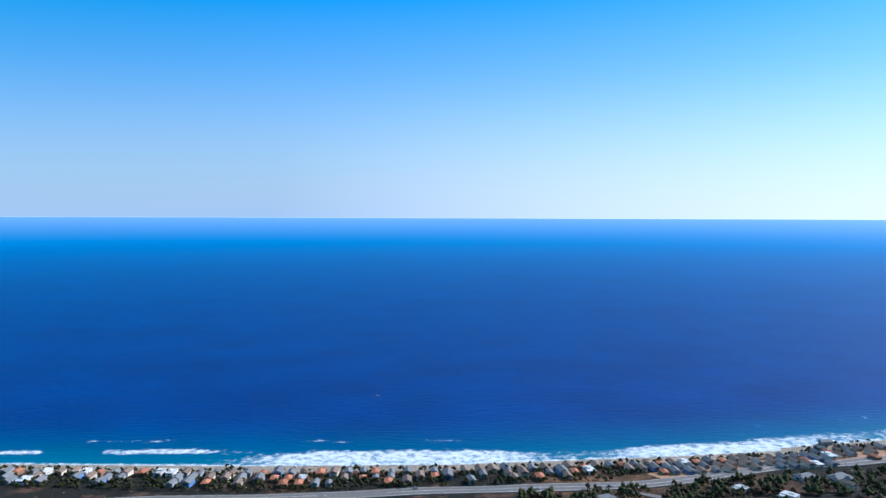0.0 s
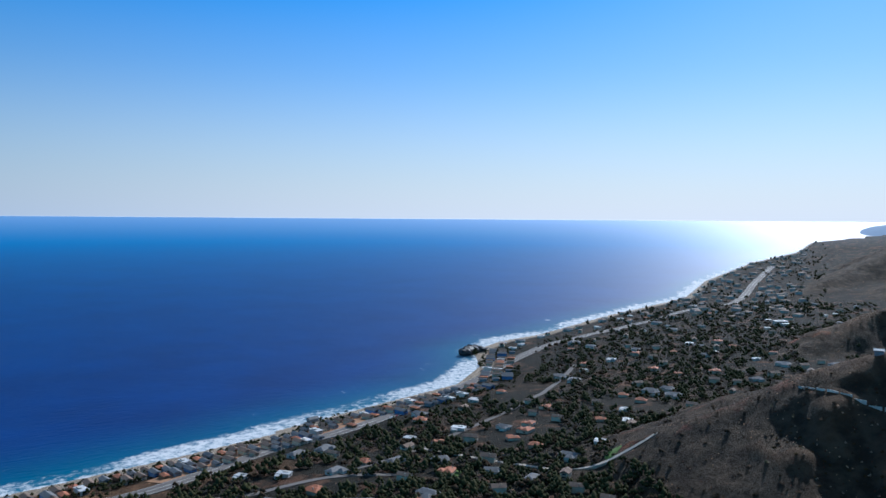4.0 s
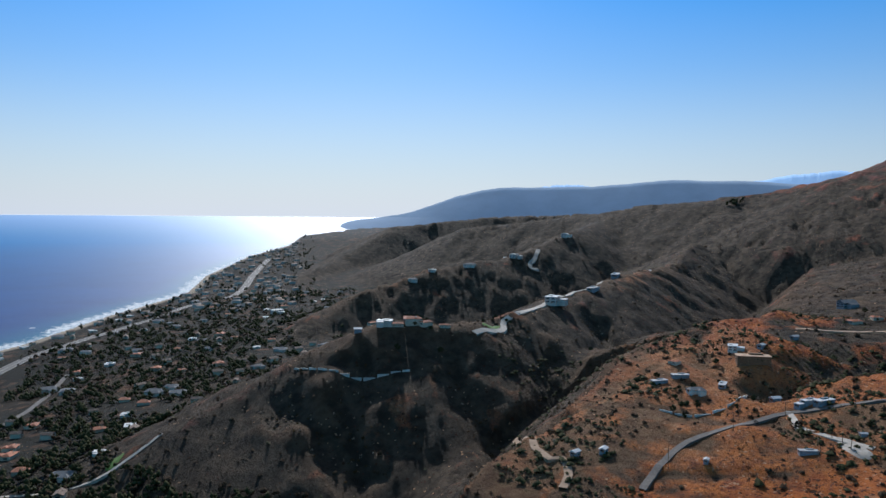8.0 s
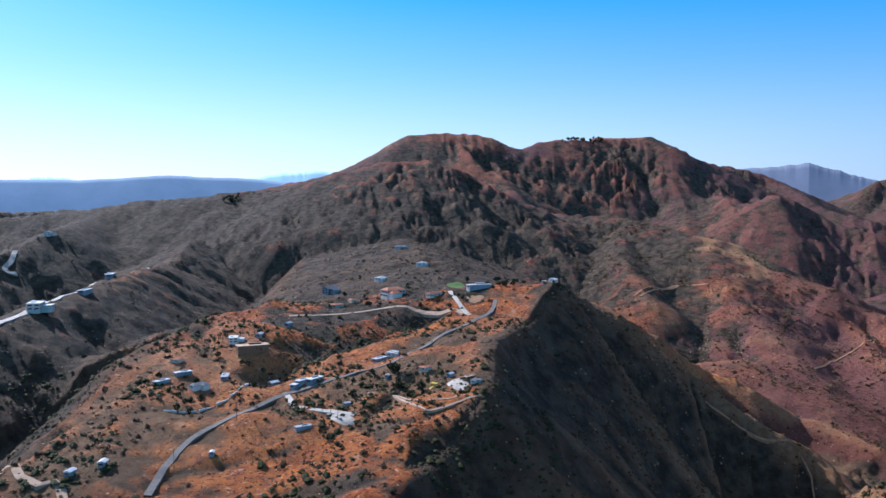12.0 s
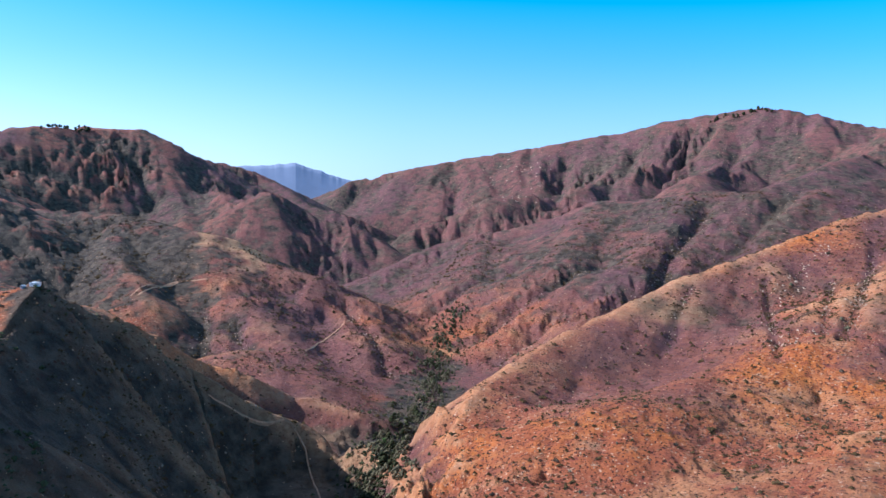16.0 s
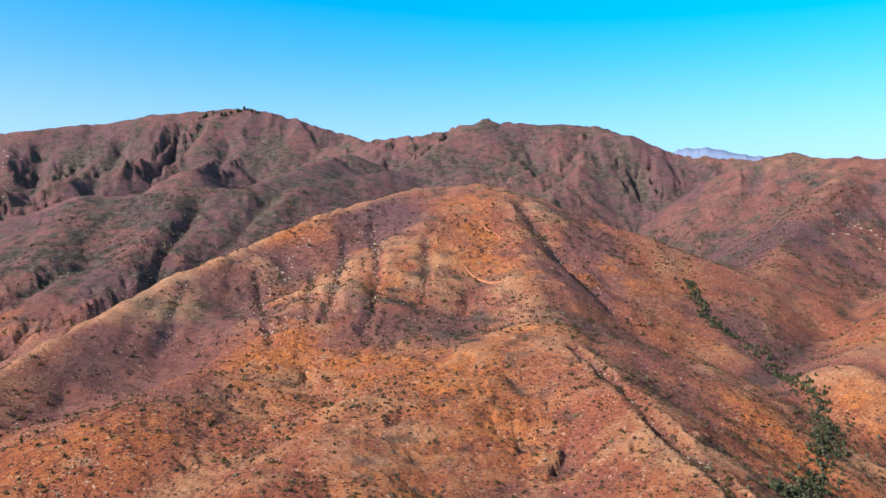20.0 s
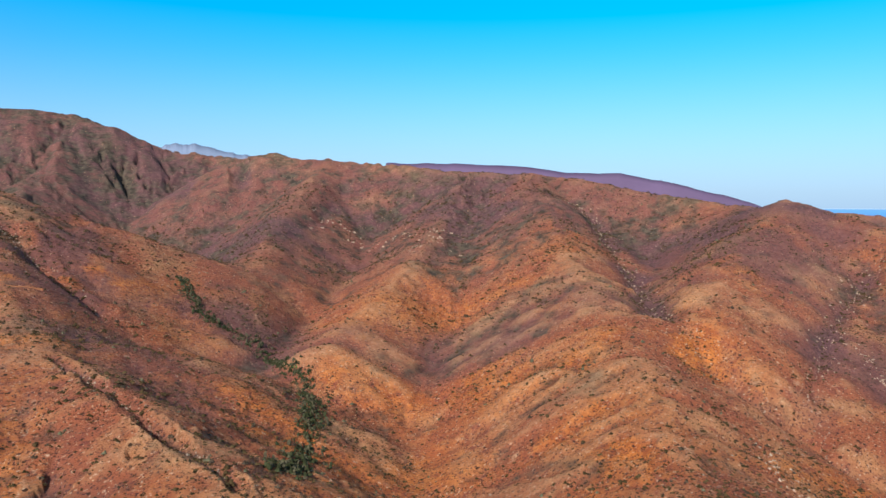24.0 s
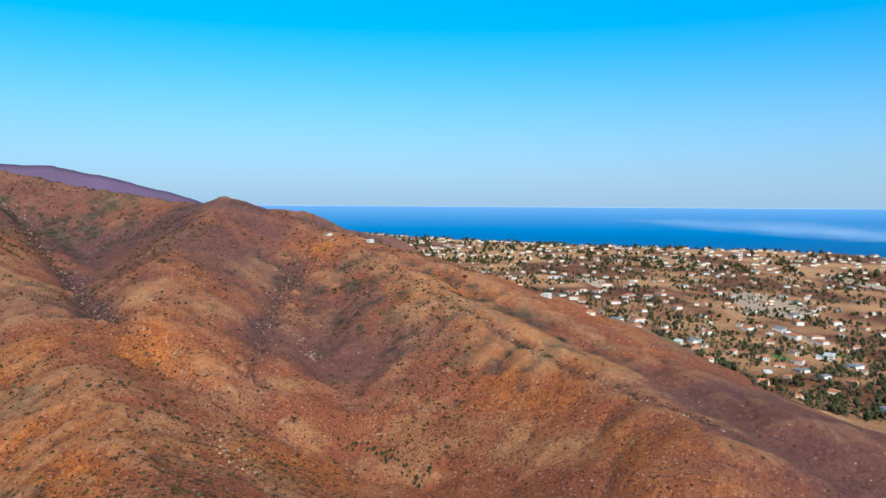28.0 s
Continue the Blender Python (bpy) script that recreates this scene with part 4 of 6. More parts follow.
def windows(root, w, d, z, h, sides, n, framed):
    """Rows of windows on the named sides of a block w by d."""
    for side in sides:
        span = w if side in "fb" else d
        count = max(1, int(span / n))
        pw = min(span / count * 0.62, 4.5)
        meshes = [as_mesh("window", box(pw + 0.3, 0.16, h + 0.3, 0, -0.04, -0.15), WHITE) if framed else as_mesh("window", box(pw, 0.14, h, 0, -0.05, 0), GLASS), framed and as_mesh("pane", box(pw, 0.1, h, 0, -0.14, 0), GLASS)]
        for i in range(count):
            u = (i + 0.5) * span / count - span / 2
            m = {"f": pose(u, -d / 2, z), "b": pose(u, d / 2, z, 0, 0, 180), "l": pose(-w / 2, u, z, 0, 0, -90), "r": pose(w / 2, u, z, 0, 0, 90)}[side]
            win = part("window", meshes[0], None, root, at=m)
            if framed:
                part("pane", meshes[1], None, win)


def house(name, label, group, w, d, h, wall_mat, roof_mat, roof="gable", storeys=1, rich=True, wing=None, chimney=False, deck=False):
    """A house over the origin, front to -y; its walls go down into sloping ground."""
    root = thing(name, label, "house", group)
    part("wall", box(w, d, h + 3.5, 0, 0, -3.5), wall_mat, root)
    if roof == "flat":
        part("roof", box(w + 0.9, d + 0.9, 0.45, 0, 0, h), roof_mat, root, "flat roof with a low parapet")
        part("parapet", box(w * 0.35, d * 0.4, 1.1, -w * 0.2, d * 0.1, h + 0.45), wall_mat, root)
    else:
        part("roof", gable_roof(w, d, min(w, d) * (0.28 if roof == "gable" else 0.22), h + 0.25, 0.7, 0 if roof == "gable" else w * 0.42), roof_mat, root)
    for k in range(storeys):
        z = h / storeys * k + 0.9
        windows(root, w, d, z, min(1.5, h / storeys - 1.4), "fbr" if rich else "fb", 4.5 if rich else 7.0, rich)
    part("door", box(1.1, 0.14, 2.1, w * 0.08 + 0.4, -d / 2 - 0.09, 0.0), WOOD, root)
    if wing:
        ww, wd, wh, wx, wy = wing
        part("wing", box(ww, wd, wh + 3.5, wx, wy, -3.5), wall_mat, root)
        wroof = box(ww + 0.8, wd + 0.8, 0.4, wx, wy, wh) if roof == "flat" else gable_roof(ww, wd, ww * 0.24, wh + 0.25, 0.6, ww * 0.4 if roof == "hip" else 0)
        if roof != "flat":
            bmesh.ops.translate(wroof, verts=wroof.verts, vec=(wx, wy, 0))
        part("wing_roof", wroof, roof_mat, root)
    if chimney:
        part("chimney", box(1.0, 0.8, 3.0, w * 0.25, d * 0.15, h, taper=0.92), CREAM, root)
    if deck:
        part("deck", box(w * 0.8, 4.0, 0.3, 0, d / 2 + 2.2, 0.3), WOOD, root)
        for sx in (-1, 1):
            part("post", box(0.25, 0.25, 3.4, sx * w * 0.36, d / 2 + 3.9, -3.1), WOOD, root)
    return root


SITES = []  # what stands where: x, y, radius


def stand(x, y, turn=0.0, lift=0.0, size=1.0):
    z = float(land(np.array([x]), np.array([y]))[0])
    return pose(x, y, z + lift, 0, 0, turn) @ Matrix.Diagonal((size, size, size, 1))


def settle(xs, ys):
    return land(np.array(xs, float), np.array(ys, float))


# ---- roads, paths, lawns ----


def smooth_line(text, step=7.0):
    p = plan(text)
    out = []
    for i in range(len(p) - 1):
        a, b2, c, d = p[max(i - 1, 0)], p[i], p[i + 1], p[min(i + 2, len(p) - 1)]
        n = max(2, int(np.hypot(*(c - b2)) / step))
        for k in range(n):
            u = k / n
            out.append(0.5 * (2 * b2 + (c - a) * u + (2 * a - 5 * b2 + 4 * c - d) * u * u + (3 * b2 - a - 3 * c + d) * u ** 3))
    return np.array(out + [p[-1]])


def ribbon(name, text, width, material, label, category, lift=0.5, sink=2.5, offset=0.0, dash=0):
    """A strip laid on the ground along a line of x, y."""
    p = smooth_line(text)
    t = np.gradient(p, axis=0)
    t /= np.linalg.norm(t, axis=1)[:, None] + 1e-9
    side = np.stack([-t[:, 1], t[:, 0]], 1)
    p = p + side * offset
    edges = []
    for k in (-1, 1):
        z = np.pad(settle(*(p + side * k * width / 2).T), 2, mode="edge")
        edges.append(np.maximum(np.convolve(z, np.ones(5) / 5, "valid"), z[2:-2]) + lift)
    bm = bmesh.new()
    rows_of = []
    for q, s, z0, z1 in zip(p, side, *edges):
        rows_of.append([bm.verts.new((*(q + s * k * width / 2), z)) for k, z in ((-1.05, z0 - sink), (-1, z0), (1, z1), (1.05, z1 - sink))])
    for i, (a, b2) in enumerate(zip(rows_of[:-1], rows_of[1:])):
        if dash and i % dash:
            continue
        for j in range(3):
            bm.faces.new((a[j], a[j + 1], b2[j + 1], b2[j]))
    return tagged(new(name, as_mesh(name, bm, material)), label, category, kind="structure")


HIGHWAY = "900 -560, 600 -572, 348 -583, 219 -600, 105 -617, 16 -628, -80 -633, -186 -645, -263 -677, -320 -700, -394 -713, -452 -730, -530 -765, -640 -822, -724 -862, -794 -899, -915 -949, -1045 -995, -1166 -1030, -1280 -1040, -1400 -1050, -1537 -1075, -1647 -1060, -1771 -1085, -2140 -1256, -2555 -1438"
ribbon("highway", HIGHWAY, 22, ASPHALT, "four-lane coast highway of worn grey asphalt", "road", 0.7)
ribbon("road_marking", HIGHWAY, 0.5, PAINT, "painted centre line of the coast highway", "marking", 0.78, 0.05)
for side in (-9.4, 9.4):
    ribbon("road_marking", HIGHWAY, 0.35, PAINT, "painted edge line of the coast highway", "marking", 0.78, 0.05, side)
ribbon("shoulder", "-190 -668, -240 -690, -300 -714, -360 -728, -420 -742, -470 -760", 22, DIRT, "broad orange dirt shoulder beside the highway", "shoulder", 0.45)
ribbon("side_road", "-150 -628, -185 -600, -230 -570, -300 -560, -360 -520", 7, ASPHALT, "side street leaving the highway", "road", 0.5)
ribbon("side_road", "-300 -560, -420 -590, -560 -640, -700 -700, -860 -800", 7, ASPHALT, "residential street through the plain", "road", 0.5)
ribbon("side_road", "-420 -590, -440 -500, -470 -430, -520 -390", 4, CONCRETE, "pale concrete lane up to the houses", "road", 0.5)
ribbon("village_road", "-339 -7, -362 0, -388 13, -403 34, -431 59, -440 85, -448 111, -446 131, -458 149, -501 187, -516 216, -535 240, -559 255", 3.4, LANE, "narrow asphalt road winding along the village ridge", "road", 0.4)
ribbon("upper_road", "-607 95, -608 140, -605 178, -568 210, -555 221, -537 223", 4, PALE_DIRT, "pale lane curving below the villas", "road", 0.4)
ribbon("driveway", "-609 234, -569 226, -541 223", 3.5, CONCRETE, "pale concrete drive down from the villas", "driveway", 0.4)
ribbon("path", "-411 108, -400 120, -377 126, -367 141, -370 147", 1.2, PALE_DIRT, "pale dirt footpath", "path", 0.3)
ribbon("path", "-400 120, -364 124, -358 129, -361 143, -363 157", 1.2, PALE_DIRT, "pale dirt footpath looping below the houses", "path", 0.3)
ribbon("driveway", "-439 66, -423 67, -412 67, -403 77, -386 95", 3, CONCRETE, "pale concrete driveway", "driveway", 0.35)
ribbon("dirt_road", "-495 -93, -367 -59, -360 -45, -345 -40, -332 -41", 4, PALE_DIRT, "dirt road looping over the bare spur", "dirt road", 0.3)
ribbon("ridge_road", "-1637 -262, -1597 -262, -1565 -268, -1552 -261, -1557 -248", 9, CONCRETE, "pale switchback road on the far spur", "road", 1.0)
ribbon("ridge_road", "-1663 -92, -989 -82, -867 -102, -784 -120, -730 -136, -714 -147, -687 -143, -652 -161", 6, CONCRETE, "pale drive along the mansion ridge", "road", 0.8)
ribbon("trail", "149 1039, 130 1006, 149 957, 128 935, 93 905, 96 872, 136 812, 198 809", 1.5, TRAIL, "eroded orange trail over the summit", "trail", 0.35)
ribbon("trail", "148 647, 172 660, 207 708", 1.4, TRAIL, "thin trail across the slope", "trail", 0.3)
ribbon("trail", "-1043 736, -1106 844, -1058 885", 2.4, DIRT, "dirt track cut into the hillside", "trail", 0.5)
ribbon("trail", "-735 786, -788 886, -796 957", 2, DIRT, "dirt track cut into the hillside", "trail", 0.4)
ribbon("trail", "-523 437, -503 476, -467 499, -302 359", 1.3, DIRT, "faint trail down the shaded slope", "trail", 0.4)
ribbon("trail", "-1053 730, -1095 807, -1101 861", 2.2, DIRT, "dirt track on the far hillside", "trail", 0.5)


def lawn(x, y, w, d, turn, material=LAWN, label="bright watered lawn", name="lawn"):
    n, rings = 20, 4
    c, s = math.cos(radians(turn)), math.sin(radians(turn))
    pts = [(0.0, 0.0)]
    for k in range(1, rings + 1):
        for i in range(n):
            a = 6.2832 * i / n
            r = k / rings * (1 + 0.16 * math.sin(2 * a + x) + 0.1 * math.sin(3 * a + y))
            pts.append((r * w / 2 * math.cos(a), r * d / 2 * math.sin(a)))
    pts = np.array([(x + c * u - s * v, y + s * u + c * v) for u, v in pts])
    z = settle(*pts.T) + 0.5
    z[-n:] -= 1.4
    bm = bmesh.new()
    v = [bm.verts.new((*q, h)) for q, h in zip(pts, z)]
    for i in range(n):
        j = (i + 1) % n
        bm.faces.new((v[0], v[1 + i], v[1 + j]))
        for k in range(rings - 1):
            o = 1 + k * n
            bm.faces.new((v[o + i], v[o + n + i], v[o + n + j], v[o + j]))
    return tagged(new(name, as_mesh(name, bm, material, True)), label, "lawn" if material is LAWN else "ground", kind="structure")


lawn(-632, 249, 26, 16, 20)
lawn(-689, -153, 30, 14, -15)
for x, y, w, d in ((-395, -500, 26, 16), (-500, -420, 24, 16), (-215, -520, 30, 14), (1050, -165, 60, 26), (1040, -230, 40, 18), (1080, -325, 44, 20), (1130, -420, 50, 24)):
    lawn(x, y, w, d, 30)
lawn(1240, -420, 120, 60, 15, DIRT, "dry tan field between the houses", "field")
for x, y, w, d, k in ((1380, -160, 150, 50, DIRT), (1180, -560, 130, 46, PALE_DIRT), (1900, -120, 240, 90, PALE_DIRT), (2350, -420, 380, 120, DIRT), (1480, -760, 170, 60, DIRT), (1120, -180, 60, 30, PALE_DIRT), (2100, -820, 300, 110, PALE_DIRT)):
    lawn(x, y, w, d, 20, k, "dry tan field between the houses", "field")
lawn(1650, -470, 420, 170, 12, PALE_DIRT, "broad ploughed field on the plain", "field")
lawn(-388, 87, 28, 13, 15, CONCRETE, "pale concrete yard", "yard")
lawn(-386, 154, 22, 12, 20, CONCRETE, "pale paved yard", "yard")
lawn(-574, 243, 22, 16, 20, DIRT, "graded orange dirt yard", "yard")

# ---- houses ----
rng = random.Random(7)
BEACH = [
    house("beach_house", "two-storey grey boarded beach house with a shingle gable roof", "beach houses", 8, 15, 4.6, GREY, SHINGLE, "gable", 2, False, deck=True),
    house("beach_house", "white stucco beach house with a flat roof and roof terrace", "beach houses", 8.5, 16, 4.8, WHITE, GRAVEL_ROOF, "flat", 2, False, deck=True),
    house("beach_house", "cream beach house with a brown shingle gable roof", "beach houses", 7.5, 14, 4.3, CREAM, BROWN_SHINGLE, "gable", 2, False, deck=True),
    house("beach_house", "blue boarded beach house with a grey gable roof", "beach houses", 7.5, 15, 4.6, BLUE, SHINGLE, "gable", 2, False, deck=True),
    house("beach_house", "timber beach house with a terracotta hip roof", "beach houses", 8, 14, 4.2, WOOD, TILE, "hip", 2, False, deck=True),
]
RANCH = [
    house("ranch_house", "low white ranch house with a grey shingle hip roof", "houses on the plain", 11, 20, 3.6, WHITE, SHINGLE, "hip", 1, False, (9, 9, 3.4, 8, 4)),
    house("ranch_house", "low cream ranch house with a terracotta hip roof", "houses on the plain", 11, 18, 3.8, CREAM, TILE, "hip", 1, False, (8, 10, 3.6, -8, -3), True),
    house("ranch_house", "flat-roofed white house with a pale roof", "houses on the plain", 13, 19, 4.4, WHITE, GRAVEL_ROOF, "flat", 1, False, (8, 8, 3.4, 9, -4)),
    house("ranch_house", "two-storey brown shingled house among trees", "houses on the plain", 10, 15, 6.0, CREAM, BROWN_SHINGLE, "gable", 2, False, None, True),
]
VILLA = [
    house("villa", "large white stucco villa with terracotta hip roofs", "villas", 14, 24, 6.8, WHITE, TILE, "hip", 2, True, (11, 12, 4.2, 11, -5), True),
    house("villa", "long cream villa with a pale terracotta roof", "villas", 12, 30, 4.6, CREAM, TILE, "hip", 1, True, (10, 12, 4.0, -9, 6), True),
    house("villa", "modern white villa of stacked flat-roofed blocks", "villas", 13, 22, 7.0, WHITE, GRAVEL_ROOF, "flat", 2, True, (10, 14, 3.8, 11, 3)),
    house("villa", "grey steep-gabled house among trees", "villas", 12, 20, 6.5, GREY, SHINGLE, "gable", 2, True, (9, 12, 5, 9, 0), True),
]
SHED = [
    house("shed", "long low shed with a white metal roof", "sheds", 7, 20, 3.0, GREY, GRAVEL_ROOF, "flat", 1, False),
    house("shed", "small hut with a pale roof", "sheds", 4.5, 7, 2.6, GREY, GRAVEL_ROOF, "gable", 1, False),
    house("shed", "open timber barn with a tan roof", "sheds", 9, 22, 4.2, WOOD, PALE_DIRT, "flat", 1, False),
]
used = set()


def put(kinds, k, x, y, turn, size=1.0, lift=0.4):
    """The kind's first house itself, then copies of it."""
    ob = kinds[k]
    m = stand(x, y, turn, lift, size)
    SITES.append((x, y, 14 * size))
    if ob in used:
        return copy_thing(ob, m)
    used.add(ob)
    ob.matrix_basis = m
    return ob


# the beach row
line = COAST[:, :]
bear = np.degrees(np.arctan2(line[:, 0], line[:, 1])) % 360
line = line[(bear > 139) & (bear < 219.6)]
run = np.append(0, np.cumsum(np.hypot(*np.diff(line, axis=0).T)))
along = 20.0
while along < run[-1] - 60:
    for back, chance in ((37, 0.95), (55, 0.75), (72, 0.5)):
        s = along + rng.uniform(-1.5, 1.5)
        x, y = np.interp(s, run, line[:, 0]), np.interp(s, run, line[:, 1])
        dx, dy = np.interp(s + 5, run, line[:, 0]) - x, np.interp(s + 5, run, line[:, 1]) - y
        length = math.hypot(dx, dy)
        nx, ny = -dy / length, dx / length
        if rng.random() < chance and s < run[-1] - 250 + rng.uniform(0, 150):
            k = rng.choice((0, 0, 0, 1, 2, 2, 2, 3, 4, 4))
            put(BEACH, k, x + nx * back, y + ny * back, math.degrees(math.atan2(dy, dx)) + 180 + rng.uniform(-4, 4), rng.uniform(0.78, 1.05), 0.2)
    along += rng.uniform(11.5, 14.5) if along > 330 else rng.uniform(13, 17)

# the ridge mansion and its neighbours
for kinds, k, x, y, turn, size in (
    (VILLA, 1, -1222, -484, 65, 0.62), (RANCH, 2, -627, -237, 10, 0.7), (VILLA, 1, -629, -226, 20, 0.62), (RANCH, 1, -643, -216, 30, 0.85), (RANCH, 1, -644, -204, 60, 0.7), (VILLA, 1, -650, -188, 25, 0.55), (SHED, 1, -611, -256, 25, 0.9), (VILLA, 2, -799, -112, 85, 0.9), (SHED, 0, -905, -79, 70, 1.0),
    (VILLA, 2, -1567, -302, 80, 1.1), (VILLA, 2, -1752, -219, 80, 1.0), (SHED, 0, -1050, -62, 85, 1.2), (RANCH, 0, -1483, -379, 60, 1.0), (RANCH, 2, -1420, -437, 60, 1.0),
    (VILLA, 2, -1422, -780, 60, 1.2), (RANCH, 2, -1620, -330, 70, 0.9), (RANCH, 0, -1380, -465, 30, 0.9), (RANCH, 2, -1240, -20, 80, 0.9)):
    put(kinds, k, x, y, turn, size, 0.8)

# the village on the near ridge
for kinds, k, x, y, turn, size in (
    (VILLA, 2, -527, 45, 85, 0.5), (SHED, 2, -504, 55, 5, 0.9), (RANCH, 2, -481, 144, 35, 0.6), (SHED, 0, -474, 133, 35, 0.55), (SHED, 0, -446, 85, 40, 0.6), (SHED, 0, -445, 74, 50, 0.5),
    (SHED, 0, -448, 78, 40, 0.5), (SHED, 1, -401, 94, 15, 0.5), (SHED, 0, -378, 66, 10, 0.42), (SHED, 1, -366, 21, 75, 0.5), (SHED, 1, -368, -26, 75, 0.7), (SHED, 1, -363, -39, 60, 0.7), (SHED, 1, -456, 62, 30, 0.8),
    (RANCH, 1, -418, 146, 30, 0.4), (SHED, 2, -387, 160, 30, 0.35), (SHED, 1, -402, 155, 30, 0.6), (SHED, 1, -425, 124, 50, 0.5), (RANCH, 0, -380, 161, 50, 0.3),
    (VILLA, 0, -646, 194, 15, 0.8), (VILLA, 1, -599, 216, 20, 0.75), (VILLA, 3, -782, 166, 30, 0.75), (RANCH, 1, -648, 144, 30, 0.6), (RANCH, 1, -657, 161, 10, 0.5), (RANCH, 2, -771, 218, 20, 0.9), (SHED, 0, -597, 256, 0, 1.0),
    (RANCH, 2, -559, 308, 20, 0.5), (SHED, 1, -563, 301, 20, 0.5), (RANCH, 0, -454, 19, 30, 0.45), (SHED, 0, -473, 11, 20, 0.5), (SHED, 0, -469, 35, 80, 0.55), (RANCH, 1, -494, 9, 60, 0.4), (SHED, 1, -533, 63, 60, 0.8), (SHED, 1, -578, 90, 40, 0.8), (SHED, 0, -462, -1, 40, 0.5), (RANCH, 0, -1144, 355, 40, 0.9), (RANCH, 2, -809, 277, 40, 0.9)):
    put(kinds, k, x, y, turn, size, 0.5)

# the west plain
road = smooth_line(HIGHWAY, 25)


def scatter(n, bearings, dists, gap, ok, seed, power=1.0):
    """Random sites on the plain, no two nearer than gap."""
    pick = random.Random(seed)
    taken = [s[:2] for s in SITES]
    made = []
    cand = []
    for _ in range(n * 14):
        az = pick.uniform(*bearings)
        r = dists[0] + (dists[1] - dists[0]) * pick.random() ** power
        cand.append(polar(az, r))
    cand = np.array(cand)
    z, sea, out = land(cand[:, 0], cand[:, 1], True)
    for (x, y), s, o in zip(cand, sea, out):
        if len(made) >= n:
            break
        if not ok(x, y, s, o) or np.hypot(road[:, 0] - x, road[:, 1] - y).min() < 24:
            continue
        if taken:
            a = np.array(taken)
            if np.hypot(a[:, 0] - x, a[:, 1] - y).min() < gap:
                continue
        taken.append((x, y))
        made.append((float(x), float(y)))
    return made


for x, y in scatter(165, (192, 246), (480, 2100), 27, lambda x, y, s, o: 100 < s < 900 and o < 6, 3, 1.3):
    put(RANCH, rng.choice((0, 0, 1, 1, 2, 3, 3, 3)), x, y, rng.choice((28, 28, 118, 60)) + rng.uniform(-12, 12), rng.uniform(0.7, 1.1))
# the shore past the point
for x, y in scatter(26, (219, 238), (1350, 3000), 30, lambda x, y, s, o: 18 < s < 90, 4):
    put(RANCH, rng.choice((0, 2, 3)), x, y, rng.uniform(0, 180), rng.uniform(0.8, 1.1))
# the east plain
for x, y, k, turn, size in ((1050, -205, 0, 70, 0.9), (1072, -186, 2, 70, 0.9), (1085, -262, 0, 60, 0.8), (1058, -298, 0, 75, 0.9), (1050, -340, 0, 60, 0.85), (1092, -392, 2, 65, 1.1), (1062, -128, 1, 80, 0.9), (1000, -60, 1, 80, 0.9), (1161, 272, 2, 70, 0.6), (1500, 250, 2, 70, 0.9), (1540, 215, 1, 60, 0.9), (1170, 340, 2, 60, 0.4), (1075, -5, 2, 70, 0.8)):
    put(VILLA, k, x, y, turn, size)
for x, y in scatter(185, (76, 118), (900, 2300), 29, lambda x, y, s, o: s > 60 and o < 8, 5, 1.2):
    put(RANCH, rng.choice((0, 1, 1, 2, 3, 3)), x, y, rng.uniform(0, 180), rng.uniform(0.65, 1.05))
for ob in BEACH + RANCH + VILLA + SHED:
    if ob not in used:
        put([ob], 0, *scatter(1, (80, 110), (1000, 1800), 30, lambda x, y, s, o: o < 5, 9)[0], 20)


def far_houses(points, seed):
    """Many small far houses in one mesh, walls and roofs."""
    pick = random.Random(seed)
    me_w, me_r = bmesh.new(), bmesh.new()
    z = settle([p[0] for p in points], [p[1] for p in points])
    for (x, y), h in zip(points, z):
        w, d, t = pick.uniform(9, 16), pick.uniform(12, 24), pick.uniform(0, 3.1)
        up = pick.uniform(3.5, 7)
        c, s = math.cos(t), math.sin(t)
        for bm, z0, z1, grow, top in ((me_w, -2, up, 0, 1.0), (me_r, up, up + 2.2, 0.7, 0.25)):
            v = [bm.verts.new((x + c * sx * (w / 2 + grow) * k - s * sy * (d / 2 + grow) * k, y + s * sx * (w / 2 + grow) * k + c * sy * (d / 2 + grow) * k, h + zz)) for zz, k in ((z0, 1), (z1, top)) for sx, sy in ((-1, -1), (1, -1), (1, 1), (-1, 1))]
            for q in ((4, 5, 6, 7), (0, 1, 5, 4), (1, 2, 6, 5), (2, 3, 7, 6), (3, 0, 4, 7)):
                bm.faces.new([v[i] for i in q])
    root = tagged(new("far_houses", as_mesh("far_houses", me_w, CREAM if seed == 1 else WHITE)), "scattered pale houses across the distant plain", "houses", kind="stuff")
    part("roofs", me_r, BROWN_SHINGLE if seed % 2 else TILE, root)


far_houses(scatter(260, (74, 118), (2300, 4400), 30, lambda x, y, s, o: s > 40 and o < 8, 21), 1)
far_houses(scatter(170, (74, 118), (1200, 4200), 30, lambda x, y, s, o: s > 40 and o < 8, 22), 2)
far_houses(scatter(110, (226, 243), (1700, 4300), 30, lambda x, y, s, o: s > 30 and o < 10, 23), 3)

# ---- plants ----


